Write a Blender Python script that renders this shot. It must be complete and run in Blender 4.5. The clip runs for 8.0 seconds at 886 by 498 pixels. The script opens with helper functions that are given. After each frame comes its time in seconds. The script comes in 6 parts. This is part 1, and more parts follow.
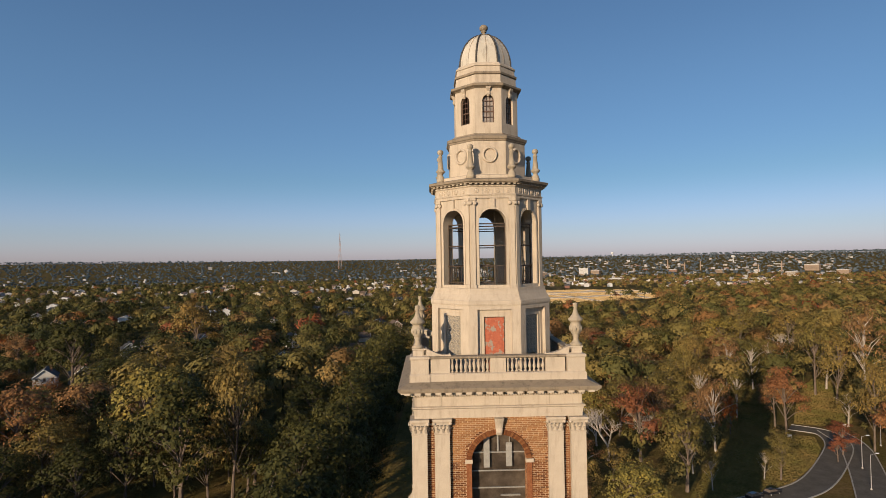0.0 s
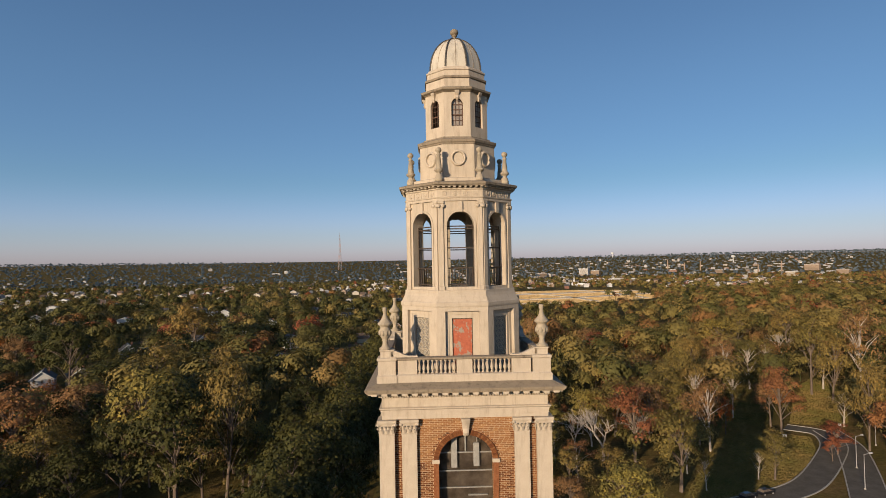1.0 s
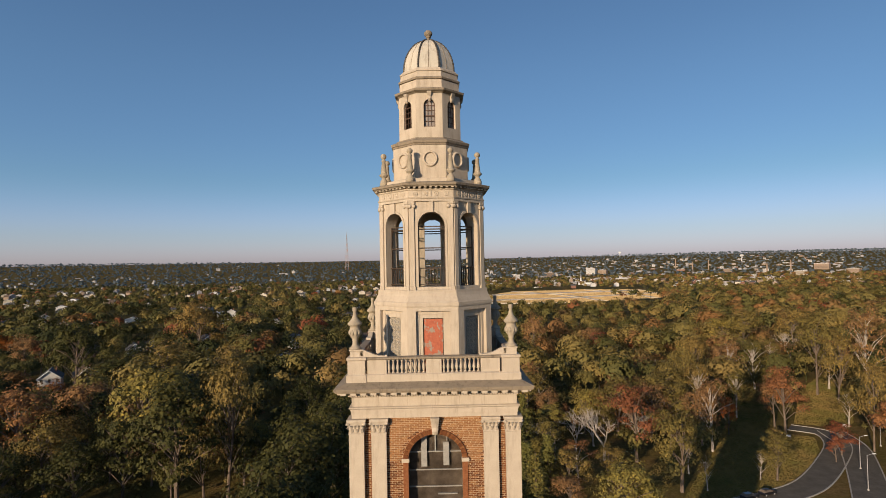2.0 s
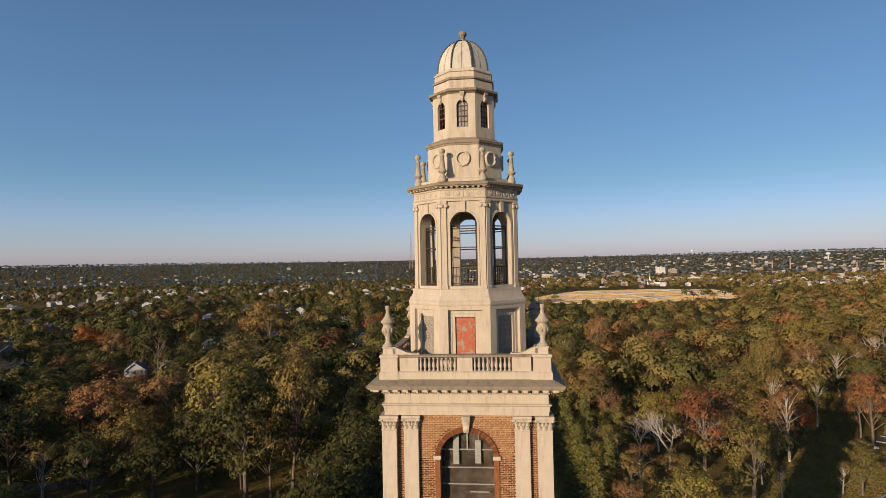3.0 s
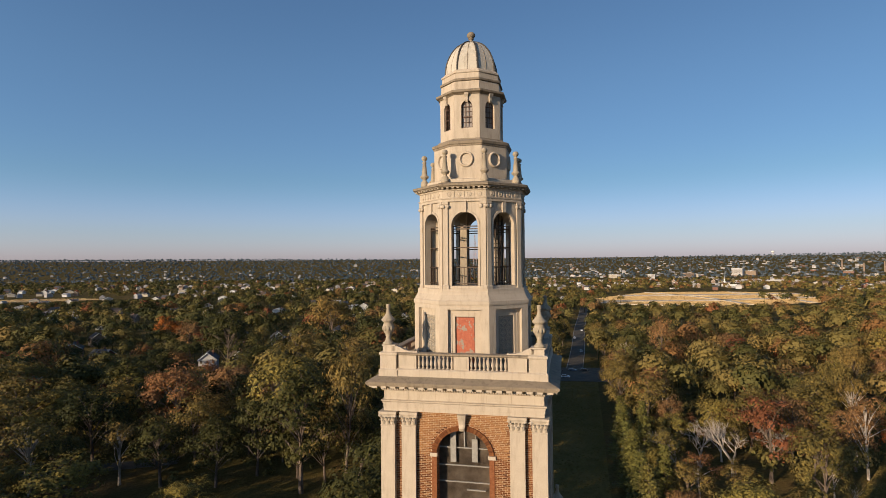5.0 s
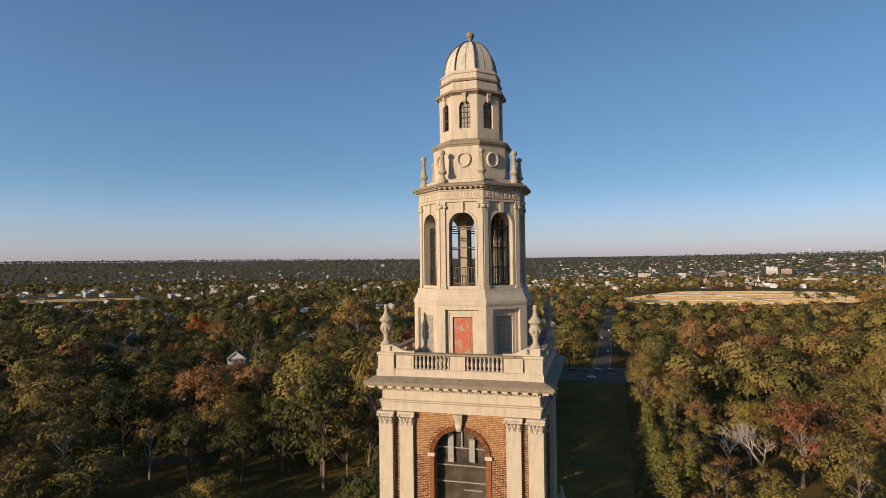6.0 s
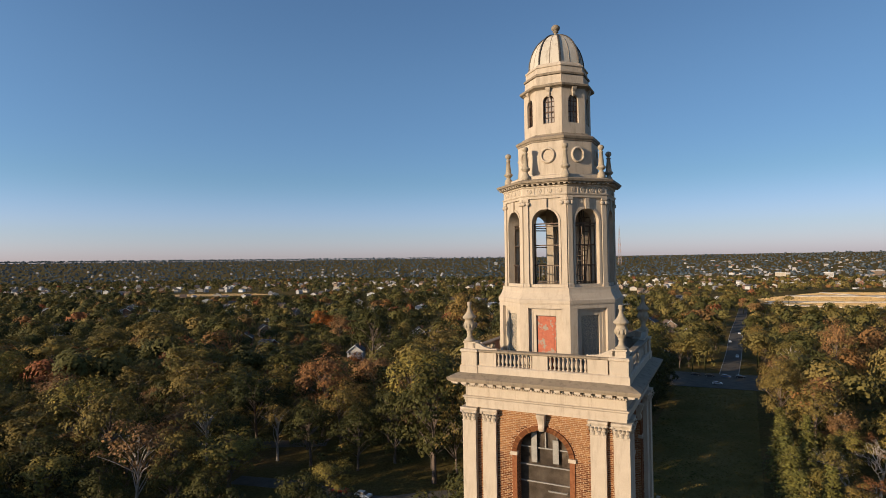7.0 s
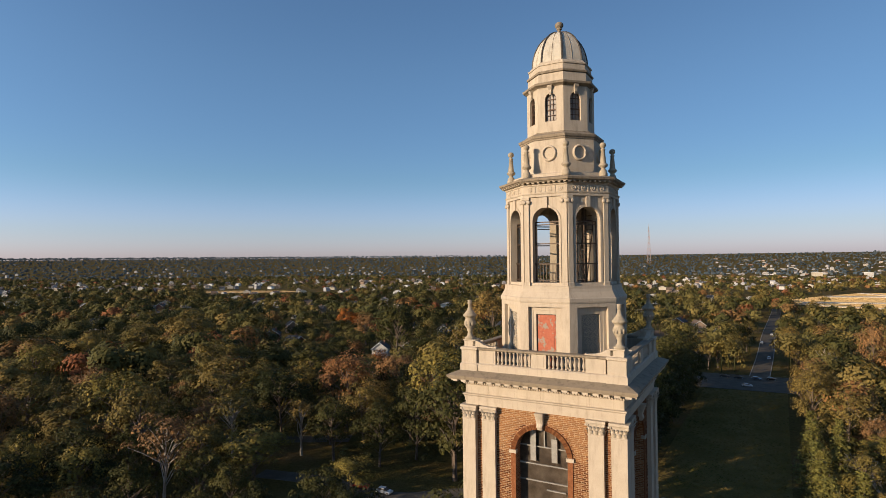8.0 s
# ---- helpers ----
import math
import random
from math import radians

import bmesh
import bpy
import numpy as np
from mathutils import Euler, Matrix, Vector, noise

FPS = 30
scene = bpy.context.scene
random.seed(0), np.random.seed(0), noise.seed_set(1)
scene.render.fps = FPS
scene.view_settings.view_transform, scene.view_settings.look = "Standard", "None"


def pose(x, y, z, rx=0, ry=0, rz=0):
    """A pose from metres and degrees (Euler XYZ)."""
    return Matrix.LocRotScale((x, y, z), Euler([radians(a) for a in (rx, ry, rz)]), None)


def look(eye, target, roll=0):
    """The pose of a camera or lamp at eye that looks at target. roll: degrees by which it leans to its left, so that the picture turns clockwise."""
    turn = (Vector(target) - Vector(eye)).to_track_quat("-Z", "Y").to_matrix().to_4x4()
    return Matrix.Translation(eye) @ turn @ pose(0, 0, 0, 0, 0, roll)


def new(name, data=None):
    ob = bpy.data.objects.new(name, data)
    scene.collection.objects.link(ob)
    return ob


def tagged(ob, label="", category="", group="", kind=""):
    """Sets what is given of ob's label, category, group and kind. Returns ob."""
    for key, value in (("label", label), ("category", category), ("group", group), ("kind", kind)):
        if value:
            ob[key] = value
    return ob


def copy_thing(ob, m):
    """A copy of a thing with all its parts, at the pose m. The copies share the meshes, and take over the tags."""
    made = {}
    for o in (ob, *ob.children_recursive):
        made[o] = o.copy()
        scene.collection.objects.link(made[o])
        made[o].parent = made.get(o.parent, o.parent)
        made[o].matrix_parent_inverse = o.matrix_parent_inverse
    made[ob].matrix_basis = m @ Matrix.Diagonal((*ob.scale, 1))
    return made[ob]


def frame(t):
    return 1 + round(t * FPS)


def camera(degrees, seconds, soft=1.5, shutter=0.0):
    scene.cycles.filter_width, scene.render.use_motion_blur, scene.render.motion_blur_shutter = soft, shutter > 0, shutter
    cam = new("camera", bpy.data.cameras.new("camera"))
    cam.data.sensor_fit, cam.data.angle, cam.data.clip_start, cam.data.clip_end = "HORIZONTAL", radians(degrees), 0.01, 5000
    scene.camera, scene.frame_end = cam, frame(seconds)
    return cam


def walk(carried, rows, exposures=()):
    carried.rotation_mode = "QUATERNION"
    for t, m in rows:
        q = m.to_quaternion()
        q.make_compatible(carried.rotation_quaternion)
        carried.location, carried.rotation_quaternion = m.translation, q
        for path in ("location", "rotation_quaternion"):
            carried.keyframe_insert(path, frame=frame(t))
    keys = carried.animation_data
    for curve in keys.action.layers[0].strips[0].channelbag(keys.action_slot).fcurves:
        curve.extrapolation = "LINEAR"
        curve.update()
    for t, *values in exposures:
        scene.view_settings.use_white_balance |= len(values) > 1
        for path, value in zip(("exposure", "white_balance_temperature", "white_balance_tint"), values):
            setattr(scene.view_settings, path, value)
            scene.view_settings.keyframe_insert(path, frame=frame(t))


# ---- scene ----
# The drone's path: seconds, x, y, z, yaw, pitch, roll.
cam = camera(76.2, 8.0, 0.8)
PATH = [
    (0.0, -3.417, -33.362, 59.998, -1.336, 1.358, 0.871),
    (0.5, -2.619, -33.585, 60.016, -1.299, 1.393, 0.901),
    (1.0, -1.689, -33.723, 60.044, -1.302, 1.438, 1.031),
    (2.5, 1.199, -34.001, 60.039, 1.117, 1.393, 1.235),
    (3.0, 2.023, -34.068, 60.021, 5.870, 1.436, 1.179),
    (3.5, 2.898, -34.103, 60.023, 10.928, 1.404, 0.634),
    (4.0, 3.774, -34.030, 60.017, 11.656, 1.391, 0.444),
    (5.5, 6.402, -33.762, 60.070, 13.353, 1.359, 0.671),
    (6.0, 7.183, -33.576, 60.077, 15.152, 1.355, 0.750),
    (6.5, 7.972, -33.380, 60.055, 19.646, 1.324, 0.600),
    (7.0, 8.810, -33.096, 60.044, 26.599, 1.314, 0.823),
    (7.5, 9.591, -32.798, 60.025, 28.989, 1.218, 0.537),
    (8.0, 10.175, -32.565, 60.019, 29.300, 1.164, 0.605),
]
walk(cam, [(t, pose(x, y, z, 90 + pitch, roll, yaw)) for t, x, y, z, yaw, pitch, roll in PATH],
     [(0.0, 0.54), (2.5, 0.58), (4.0, 0.62), (5.5, 0.65), (7.0, 0.71), (8.0, 0.75)])

# ---------------------------------------------------------------- light
SUN_AZ, SUN_EL = 213.5, 13.0
SUN_WAY = Vector((math.sin(radians(SUN_AZ)) * math.cos(radians(SUN_EL)), math.cos(radians(SUN_AZ)) * math.cos(radians(SUN_EL)), math.sin(radians(SUN_EL))))
sun = new("sun", bpy.data.lights.new("sun", "SUN"))
sun.data.energy, sun.data.angle, sun.data.color = 4.35, radians(0.6), (1.0, 0.78, 0.545)
sun.matrix_world = look(SUN_WAY * 200, (0, 0, 0))
world = bpy.data.worlds.new("sky")
scene.world = world
world.use_nodes = True
sky = world.node_tree.nodes.new("ShaderNodeTexSky")
sky.sky_type, sky.sun_disc = "NISHITA", False
sky.sun_elevation, sky.sun_rotation = radians(SUN_EL), radians(SUN_AZ)
sky.air_density, sky.dust_density, sky.ozone_density, sky.altitude = 1.0, 0.6, 3.0, 60
backing = world.node_tree.nodes["Background"]
backing.inputs["Strength"].default_value = 0.092
tone = world.node_tree.nodes.new("ShaderNodeMix")
tone.data_type, tone.blend_type = "RGBA", "MULTIPLY"
tone.inputs[0].default_value = 1.0
# pale autumn haze towards the horizon
height = world.node_tree.nodes.new("ShaderNodeSeparateXYZ")
world.node_tree.links.new(world.node_tree.nodes.new("ShaderNodeTexCoord").outputs["Generated"], height.inputs[0])
haze = world.node_tree.nodes.new("ShaderNodeValToRGB")
haze.color_ramp.interpolation = "EASE"
for stop, (at, col) in zip([haze.color_ramp.elements.new(0.1), haze.color_ramp.elements.new(0.2), *haze.color_ramp.elements[0:1], haze.color_ramp.elements[-1]],
                           ((0.06, (0.72, 0.69, 0.92)), (0.15, (0.565, 0.635, 0.735)), (0.0, (0.79, 0.725, 1.12)), (0.34, (0.635, 0.695, 0.755)))):
    stop.position, stop.color = at, (*col, 1)
world.node_tree.links.new(height.outputs[2], haze.inputs[0])
world.node_tree.links.new(haze.outputs[0], tone.inputs[7])
world.node_tree.links.new(sky.outputs[0], tone.inputs[6])
# the sky brightens towards the sun's side
facing = world.node_tree.nodes.new("ShaderNodeVectorMath")
facing.operation = "DOT_PRODUCT"
facing.inputs[1].default_value = (SUN_WAY.x, SUN_WAY.y, 0.0)
world.node_tree.links.new(height.inputs[0].links[0].from_socket, facing.inputs[0])
glow = world.node_tree.nodes.new("ShaderNodeMapRange")
glow.inputs["From Min"].default_value, glow.inputs["From Max"].default_value = -0.9, 0.3
glow.inputs["To Min"].default_value, glow.inputs["To Max"].default_value = 1.0, 1.55
world.node_tree.links.new(facing.outputs["Value"], glow.inputs["Value"])
lit = world.node_tree.nodes.new("ShaderNodeMix")
lit.data_type, lit.blend_type = "RGBA", "MULTIPLY"
lit.inputs[0].default_value = 1.0
world.node_tree.links.new(tone.outputs[2], lit.inputs[6])
world.node_tree.links.new(glow.outputs[0], lit.inputs[7])
world.node_tree.links.new(lit.outputs[2], backing.inputs["Color"])


# ---------------------------------------------------------------- materials
def shader(name, rough=0.8, metal=0.0):
    m = bpy.data.materials.new(name)
    m.use_nodes = True
    b = m.node_tree.nodes["Principled BSDF"]
    b.inputs["Roughness"].default_value, b.inputs["Metallic"].default_value = rough, metal
    return m, m.node_tree, b


def node(tree, kind, **values):
    n = tree.nodes.new(kind)
    for key, value in values.items():
        n.inputs[key.replace("_", " ")].default_value = value
    return n


def ramp(tree, source, stops):
    r = tree.nodes.new("ShaderNodeValToRGB")
    while len(r.color_ramp.elements) < len(stops):
        r.color_ramp.elements.new(0.5)
    for e, (at, col) in zip(r.color_ramp.elements, stops):
        e.position, e.color = at, (*col, 1)
    tree.links.new(source, r.inputs[0])
    return r.outputs[0]


def mixed(tree, how, fac, a, b):
    n = tree.nodes.new("ShaderNodeMix")
    n.data_type, n.blend_type = "RGBA", how
    for socket, value in ((n.inputs[0], fac), (n.inputs[6], a), (n.inputs[7], b)):
        if isinstance(value, bpy.types.NodeSocket):
            tree.links.new(value, socket)
        else:
            socket.default_value = (*value, 1) if isinstance(value, tuple) else value
    return n.outputs[2]


def noisy(tree, scale, detail=4, rough=0.6, stretch=None):
    co = tree.nodes.new("ShaderNodeTexCoord").outputs["Object"]
    if stretch:
        mp = tree.nodes.new("ShaderNodeMapping")
        mp.inputs["Scale"].default_value = stretch
        tree.links.new(co, mp.inputs[0])
        co = mp.outputs[0]
    n = node(tree, "ShaderNodeTexNoise", Scale=scale, Detail=detail, Roughness=rough)
    tree.links.new(co, n.inputs["Vector"])
    return n.outputs["Fac"]


def bumped(tree, b, height, strength, distance):
    n = node(tree, "ShaderNodeBump", Strength=strength, Distance=distance)
    tree.links.new(height, n.inputs["Height"])
    tree.links.new(n.outputs[0], b.inputs["Normal"])


def stone_material(name, light, dark, stain=0.5):
    """Cast stone: blotches, grain and rain streaks."""
    m, t, b = shader(name, 0.85)
    col = ramp(t, noisy(t, 1.3, 5), [(0.3, tuple(0.86 * c for c in light)), (0.7, light)])
    streak = ramp(t, noisy(t, 2.2, 6, 0.7, (1.6, 1.6, 0.22)), [(0.5, (0, 0, 0)), (0.78, (stain, stain, stain))])
    col = mixed(t, "MIX", streak, col, dark)
    col = mixed(t, "MULTIPLY", 0.5, col, ramp(t, noisy(t, 26, 3), [(0.3, (0.8, 0.78, 0.75)), (0.65, (1, 1, 1))]))
    t.links.new(col, b.inputs["Base Color"])
    bumped(t, b, noisy(t, 30, 4), 0.25, 0.02)
    return m


def speckled(name, a, c, scale, rough=0.8, metal=0.0, bump=0.2, tufts=0.0):
    m, t, b = shader(name, rough, metal)
    b.inputs["Specular IOR Level"].default_value = 0.05 if rough > 0.84 else 0.4
    if tufts:
        bump = 0
        bumped(t, b, noisy(t, 1.3, 4, 0.7), 1.0, tufts)
    col = ramp(t, noisy(t, scale, 6, 0.65), [(0.3, a), (0.7, c)])
    col = mixed(t, "MULTIPLY", 0.4, col, ramp(t, noisy(t, scale * 9, 3), [(0.3, (0.6, 0.6, 0.6)), (0.7, (1, 1, 1))]))
    t.links.new(col, b.inputs["Base Color"])
    if bump:
        bumped(t, b, noisy(t, scale * 6, 3), bump, 0.02)
    return m


STONE = stone_material("limestone", (0.43, 0.362, 0.276), (0.17, 0.138, 0.1), 0.62)
STONE_URN = stone_material("lichened_limestone", (0.34, 0.285, 0.205), (0.12, 0.102, 0.075), 0.8)
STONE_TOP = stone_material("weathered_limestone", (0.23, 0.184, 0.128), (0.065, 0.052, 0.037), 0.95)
STONE_PATTERN = stone_material("carved_limestone", (0.40, 0.345, 0.26), (0.13, 0.115, 0.095), 0.7)
STONE_DOME = stone_material("pale_dome_stone", (0.46, 0.42, 0.345), (0.15, 0.13, 0.105), 0.9)
STEEL = speckled("dark_steel", (0.045, 0.031, 0.022), (0.085, 0.057, 0.038), 6, 0.55, 0.4)
LEAD = speckled("lead_seam", (0.045, 0.04, 0.035), (0.085, 0.076, 0.064), 5, 0.6, 0.3)
INNER = speckled("inner_plaster", (0.24, 0.2, 0.144), (0.336, 0.28, 0.208), 1.2)
GRILLE = speckled("grey_panel_backing", (0.15, 0.138, 0.12), (0.21, 0.195, 0.165), 3)
PALE = speckled("pale_board", (0.2, 0.192, 0.168), (0.296, 0.28, 0.248), 4)
WHITE = speckled("white_paint", (0.528, 0.52, 0.496), (0.64, 0.632, 0.608), 0.6, 0.6)


def brick_material():
    m, t, b = shader("red_brick", 0.9)
    b.inputs["Specular IOR Level"].default_value = 0.1
    geo = t.nodes.new("ShaderNodeTexCoord").outputs["Object"]
    sep = t.nodes.new("ShaderNodeSeparateXYZ")
    t.links.new(geo, sep.inputs[0])
    add = t.nodes.new("ShaderNodeMath")
    t.links.new(sep.outputs[0], add.inputs[0])
    t.links.new(sep.outputs[1], add.inputs[1])
    com = t.nodes.new("ShaderNodeCombineXYZ")
    t.links.new(add.outputs[0], com.inputs[0])
    t.links.new(sep.outputs[2], com.inputs[1])
    br = node(t, "ShaderNodeTexBrick", Scale=1.0, Mortar_Size=0.013, Mortar_Smooth=0.3, Brick_Width=0.29, Row_Height=0.105, Bias=0.0)
    br.inputs["Color1"].default_value, br.inputs["Color2"].default_value = (0.17, 0.06, 0.024, 1), (0.36, 0.16, 0.07, 1)
    br.inputs["Mortar"].default_value = (0.368, 0.264, 0.16, 1)
    t.links.new(com.outputs[0], br.inputs["Vector"])
    col = mixed(t, "MULTIPLY", 0.6, br.outputs["Color"], ramp(t, noisy(t, 1.6, 5), [(0.3, (0.62, 0.58, 0.55)), (0.7, (1, 1, 1))]))
    t.links.new(col, b.inputs["Base Color"])
    bumped(t, b, br.outputs["Fac"], -0.5, 0.02)
    return m


BRICK = brick_material()
MORTAR = speckled("pale_mortar", (0.36, 0.26, 0.16), (0.48, 0.36, 0.23), 5, 0.95)


def fired_brick():
    """Single bricks, each with its own firing tone."""
    m, t, b = shader("fired_brick", 0.9)
    b.inputs["Specular IOR Level"].default_value = 0.1
    tones = [(0.0, (0.06, 0.022, 0.012)), (0.3, (0.135, 0.05, 0.02)), (0.75, (0.225, 0.092, 0.034)), (1.0, (0.34, 0.19, 0.085))]
    one = ramp(t, t.nodes.new("ShaderNodeObjectInfo").outputs["Random"], tones)
    many = ramp(t, t.nodes.new("ShaderNodeNewGeometry").outputs["Random Per Island"], tones)
    col = mixed(t, "MULTIPLY", 0.5, mixed(t, "MIX", 0.6, one, many), ramp(t, noisy(t, 1.6, 5), [(0.3, (0.62, 0.58, 0.55)), (0.7, (1, 1, 1))]))
    t.links.new(col, b.inputs["Base Color"])
    bumped(t, b, noisy(t, 30, 3), 0.3, 0.01)
    return m


FIRED = fired_brick()
ARCH_BRICK = speckled("arch_brick", (0.15, 0.055, 0.024), (0.25, 0.105, 0.048), 9, 0.9)


def peeling_material():
    m, t, b = shader("peeling_red_paint", 0.7)
    red = ramp(t, noisy(t, 7, 4), [(0.3, (0.25, 0.052, 0.022)), (0.7, (0.36, 0.10, 0.045))])
    mask = ramp(t, noisy(t, 3.1, 8, 0.62, (1.0, 1.0, 0.75)), [(0.55, (0, 0, 0)), (0.58, (1, 1, 1))])
    t.links.new(mixed(t, "MIX", mask, red, (0.23, 0.185, 0.14)), b.inputs["Base Color"])
    bumped(t, b, mask, 0.4, 0.01)
    return m


PEELING = peeling_material()


def glass_material(name, dark, light):
    m, t, b = shader(name, 0.38)
    b.inputs["Specular IOR Level"].default_value = 0.3
    t.links.new(ramp(t, noisy(t, 1.1, 5), [(0.35, dark), (0.7, light)]), b.inputs["Base Color"])
    bumped(t, b, noisy(t, 2.0, 2), 0.05, 0.02)
    return m


GLASS = glass_material("dark_glass", (0.065, 0.048, 0.034), (0.19, 0.15, 0.11))
PALE_GLASS = glass_material("dusty_pale_glass", (0.14, 0.115, 0.095), (0.34, 0.30, 0.26))
RUST = speckled("rusty_frame", (0.06, 0.034, 0.022), (0.12, 0.065, 0.04), 8, 0.7)


def bark_material(name, a, c):
    m, t, b = shader(name, 0.9)
    t.links.new(ramp(t, noisy(t, 2.5, 5, 0.7, (1, 1, 0.3)), [(0.35, a), (0.65, c)]), b.inputs["Base Color"])
    bumped(t, b, noisy(t, 12, 3), 0.4, 0.05)
    return m


BARK = bark_material("bark", (0.06, 0.04, 0.028), (0.16, 0.12, 0.088))
PALE_BARK = bark_material("pale_bark", (0.208, 0.168, 0.132), (0.4, 0.352, 0.296))


def leaf_finish(t, b, col, thin, gaps=0.0):
    t.links.new(col, b.inputs["Base Color"])
    b.inputs["Roughness"].default_value = 0.65
    b.inputs["Specular IOR Level"].default_value = 0.08
    glow = t.nodes.new("ShaderNodeBsdfTranslucent")
    t.links.new(col, glow.inputs["Color"])
    mx = t.nodes.new("ShaderNodeMixShader")
    mx.inputs[0].default_value = thin
    t.links.new(b.outputs[0], mx.inputs[1])
    t.links.new(glow.outputs[0], mx.inputs[2])
    if gaps:
        # ragged gaps between the leaves of a spray
        hole = ramp(t, noisy(t, gaps, 2, 0.6), [(0.41, (1, 1, 1)), (0.44, (0, 0, 0))])
        cut = t.nodes.new("ShaderNodeMixShader")
        t.links.new(hole, cut.inputs[0])
        t.links.new(mx.outputs[0], cut.inputs[1])
        t.links.new(t.nodes.new("ShaderNodeBsdfTransparent").outputs[0], cut.inputs[2])
        mx = cut
    t.links.new(mx.outputs[0], t.nodes["Material Output"].inputs["Surface"])


def leaf_material(name, a, c, odd):
    """Leaves of one kind of tree: each tree leans to its own tint, each clump differs a little."""
    m, t, b = shader(name)
    per_tree = ramp(t, t.nodes.new("ShaderNodeObjectInfo").outputs["Random"], [(0.0, a), (0.75, c), (1.0, odd)])
    per_leaf = ramp(t, t.nodes.new("ShaderNodeNewGeometry").outputs["Random Per Island"], [(0.0, (0.65, 0.65, 0.65)), (0.7, (1.0, 1.0, 1.0)), (1.0, (1.35, 1.25, 1.0))])
    leaf_finish(t, b, mixed(t, "MULTIPLY", 1.0, per_tree, per_leaf), 0.09, 2.6)
    return m


LEAF = {
    "green": leaf_material("green_leaves", (0.032, 0.035, 0.012), (0.056, 0.054, 0.0165), (0.08, 0.072, 0.021)),
    "olive": leaf_material("olive_leaves", (0.112, 0.092, 0.028), (0.165, 0.122, 0.038), (0.19, 0.126, 0.04)),
    "yellow": leaf_material("yellow_green_leaves", (0.17, 0.142, 0.038), (0.21, 0.16, 0.042), (0.23, 0.155, 0.04)),
    "brown": leaf_material("russet_leaves", (0.184, 0.108, 0.0496), (0.224, 0.124, 0.0544), (0.24, 0.108, 0.044)),
    "orange": leaf_material("orange_leaves", (0.30, 0.09, 0.024), (0.33, 0.115, 0.028), (0.28, 0.065, 0.02)),
    "red": leaf_material("red_leaves", (0.15, 0.05, 0.028), (0.18, 0.066, 0.034), (0.18, 0.08, 0.036)),
    "conifer": leaf_material("conifer_needles", (0.105, 0.105, 0.031), (0.13, 0.12, 0.033), (0.14, 0.122, 0.036)),
}


def woods_material():
    """Far woods: every crown has a tint of its own."""
    m, t, b = shader("mixed_autumn_leaves")
    at = t.nodes.new("ShaderNodeAttribute")
    at.attribute_name = "tint"
    col = ramp(t, at.outputs["Fac"], [(0.0, (0.04, 0.044, 0.016)), (0.3, (0.0896, 0.0816, 0.0248)), (0.5, (0.148, 0.118, 0.0368)), (0.66, (0.208, 0.152, 0.048)),
                                      (0.8, (0.168, 0.096, 0.0384)), (0.90, (0.224, 0.112, 0.04)), (0.96, (0.224, 0.072, 0.036)), (1.0, (0.368, 0.096, 0.028))])
    per_leaf = ramp(t, t.nodes.new("ShaderNodeNewGeometry").outputs["Random Per Island"], [(0.0, (0.78, 0.78, 0.78)), (0.8, (1.0, 1.0, 1.0)), (1.0, (1.2, 1.15, 1.05))])
    leaf_finish(t, b, mixed(t, "MULTIPLY", 1.0, col, per_leaf), 0.06)
    return m


WOODS = woods_material()


def grass_material(name, a, c):
    m, t, b = shader(name)
    leaf_finish(t, b, ramp(t, noisy(t, 0.06, 5, 0.65), [(0.36, a), (0.64, c)]), 0.08)
    return m


GRASS = grass_material("autumn_grass", (0.085, 0.08, 0.02), (0.17, 0.115, 0.04))
STRAW = grass_material("dry_straw", (0.36, 0.25, 0.115), (0.52, 0.37, 0.18))


# Woods towards the horizon: the bluish haze of distance is put into the leaf colour.
def hazy_woods_material():
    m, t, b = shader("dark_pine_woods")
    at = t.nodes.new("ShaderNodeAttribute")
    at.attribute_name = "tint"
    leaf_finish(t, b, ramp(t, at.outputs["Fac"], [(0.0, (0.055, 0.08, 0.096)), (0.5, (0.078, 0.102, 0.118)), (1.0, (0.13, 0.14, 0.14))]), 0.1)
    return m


HAZY_WOODS = hazy_woods_material()


def ground_material():
    m, t, b = shader("park_ground", 0.95)
    b.inputs["Specular IOR Level"].default_value = 0.05
    grass = ramp(t, noisy(t, 0.035, 6, 0.65), [(0.35, (0.088, 0.076, 0.0208)), (0.52, (0.128, 0.096, 0.032)), (0.68, (0.176, 0.112, 0.048))])
    litter = ramp(t, noisy(t, 0.9, 5, 0.7), [(0.4, (0.55, 0.5, 0.45)), (0.6, (1, 1, 1))])
    t.links.new(mixed(t, "MULTIPLY", 0.7, grass, litter), b.inputs["Base Color"])
    bumped(t, b, noisy(t, 1.3, 4, 0.7), 1.0, 0.6)
    return m


GROUND = ground_material()
LAWN = speckled("mown_lawn", (0.12, 0.102, 0.028), (0.21, 0.148, 0.053), 0.09, 0.95, tufts=0.7)
ASPHALT = speckled("asphalt", (0.085, 0.076, 0.062), (0.135, 0.118, 0.095), 0.3, 0.85, tufts=0.1)
GRAVEL = speckled("pale_gravel", (0.624, 0.544, 0.416), (0.704, 0.624, 0.496), 0.05, 0.95, tufts=0.9)
FIELD = speckled("dry_field", (0.40, 0.28, 0.14), (0.54, 0.39, 0.21), 0.02, 0.95, tufts=0.9)
KERB = speckled("concrete_kerb", (0.272, 0.248, 0.208), (0.368, 0.336, 0.288), 1.0)
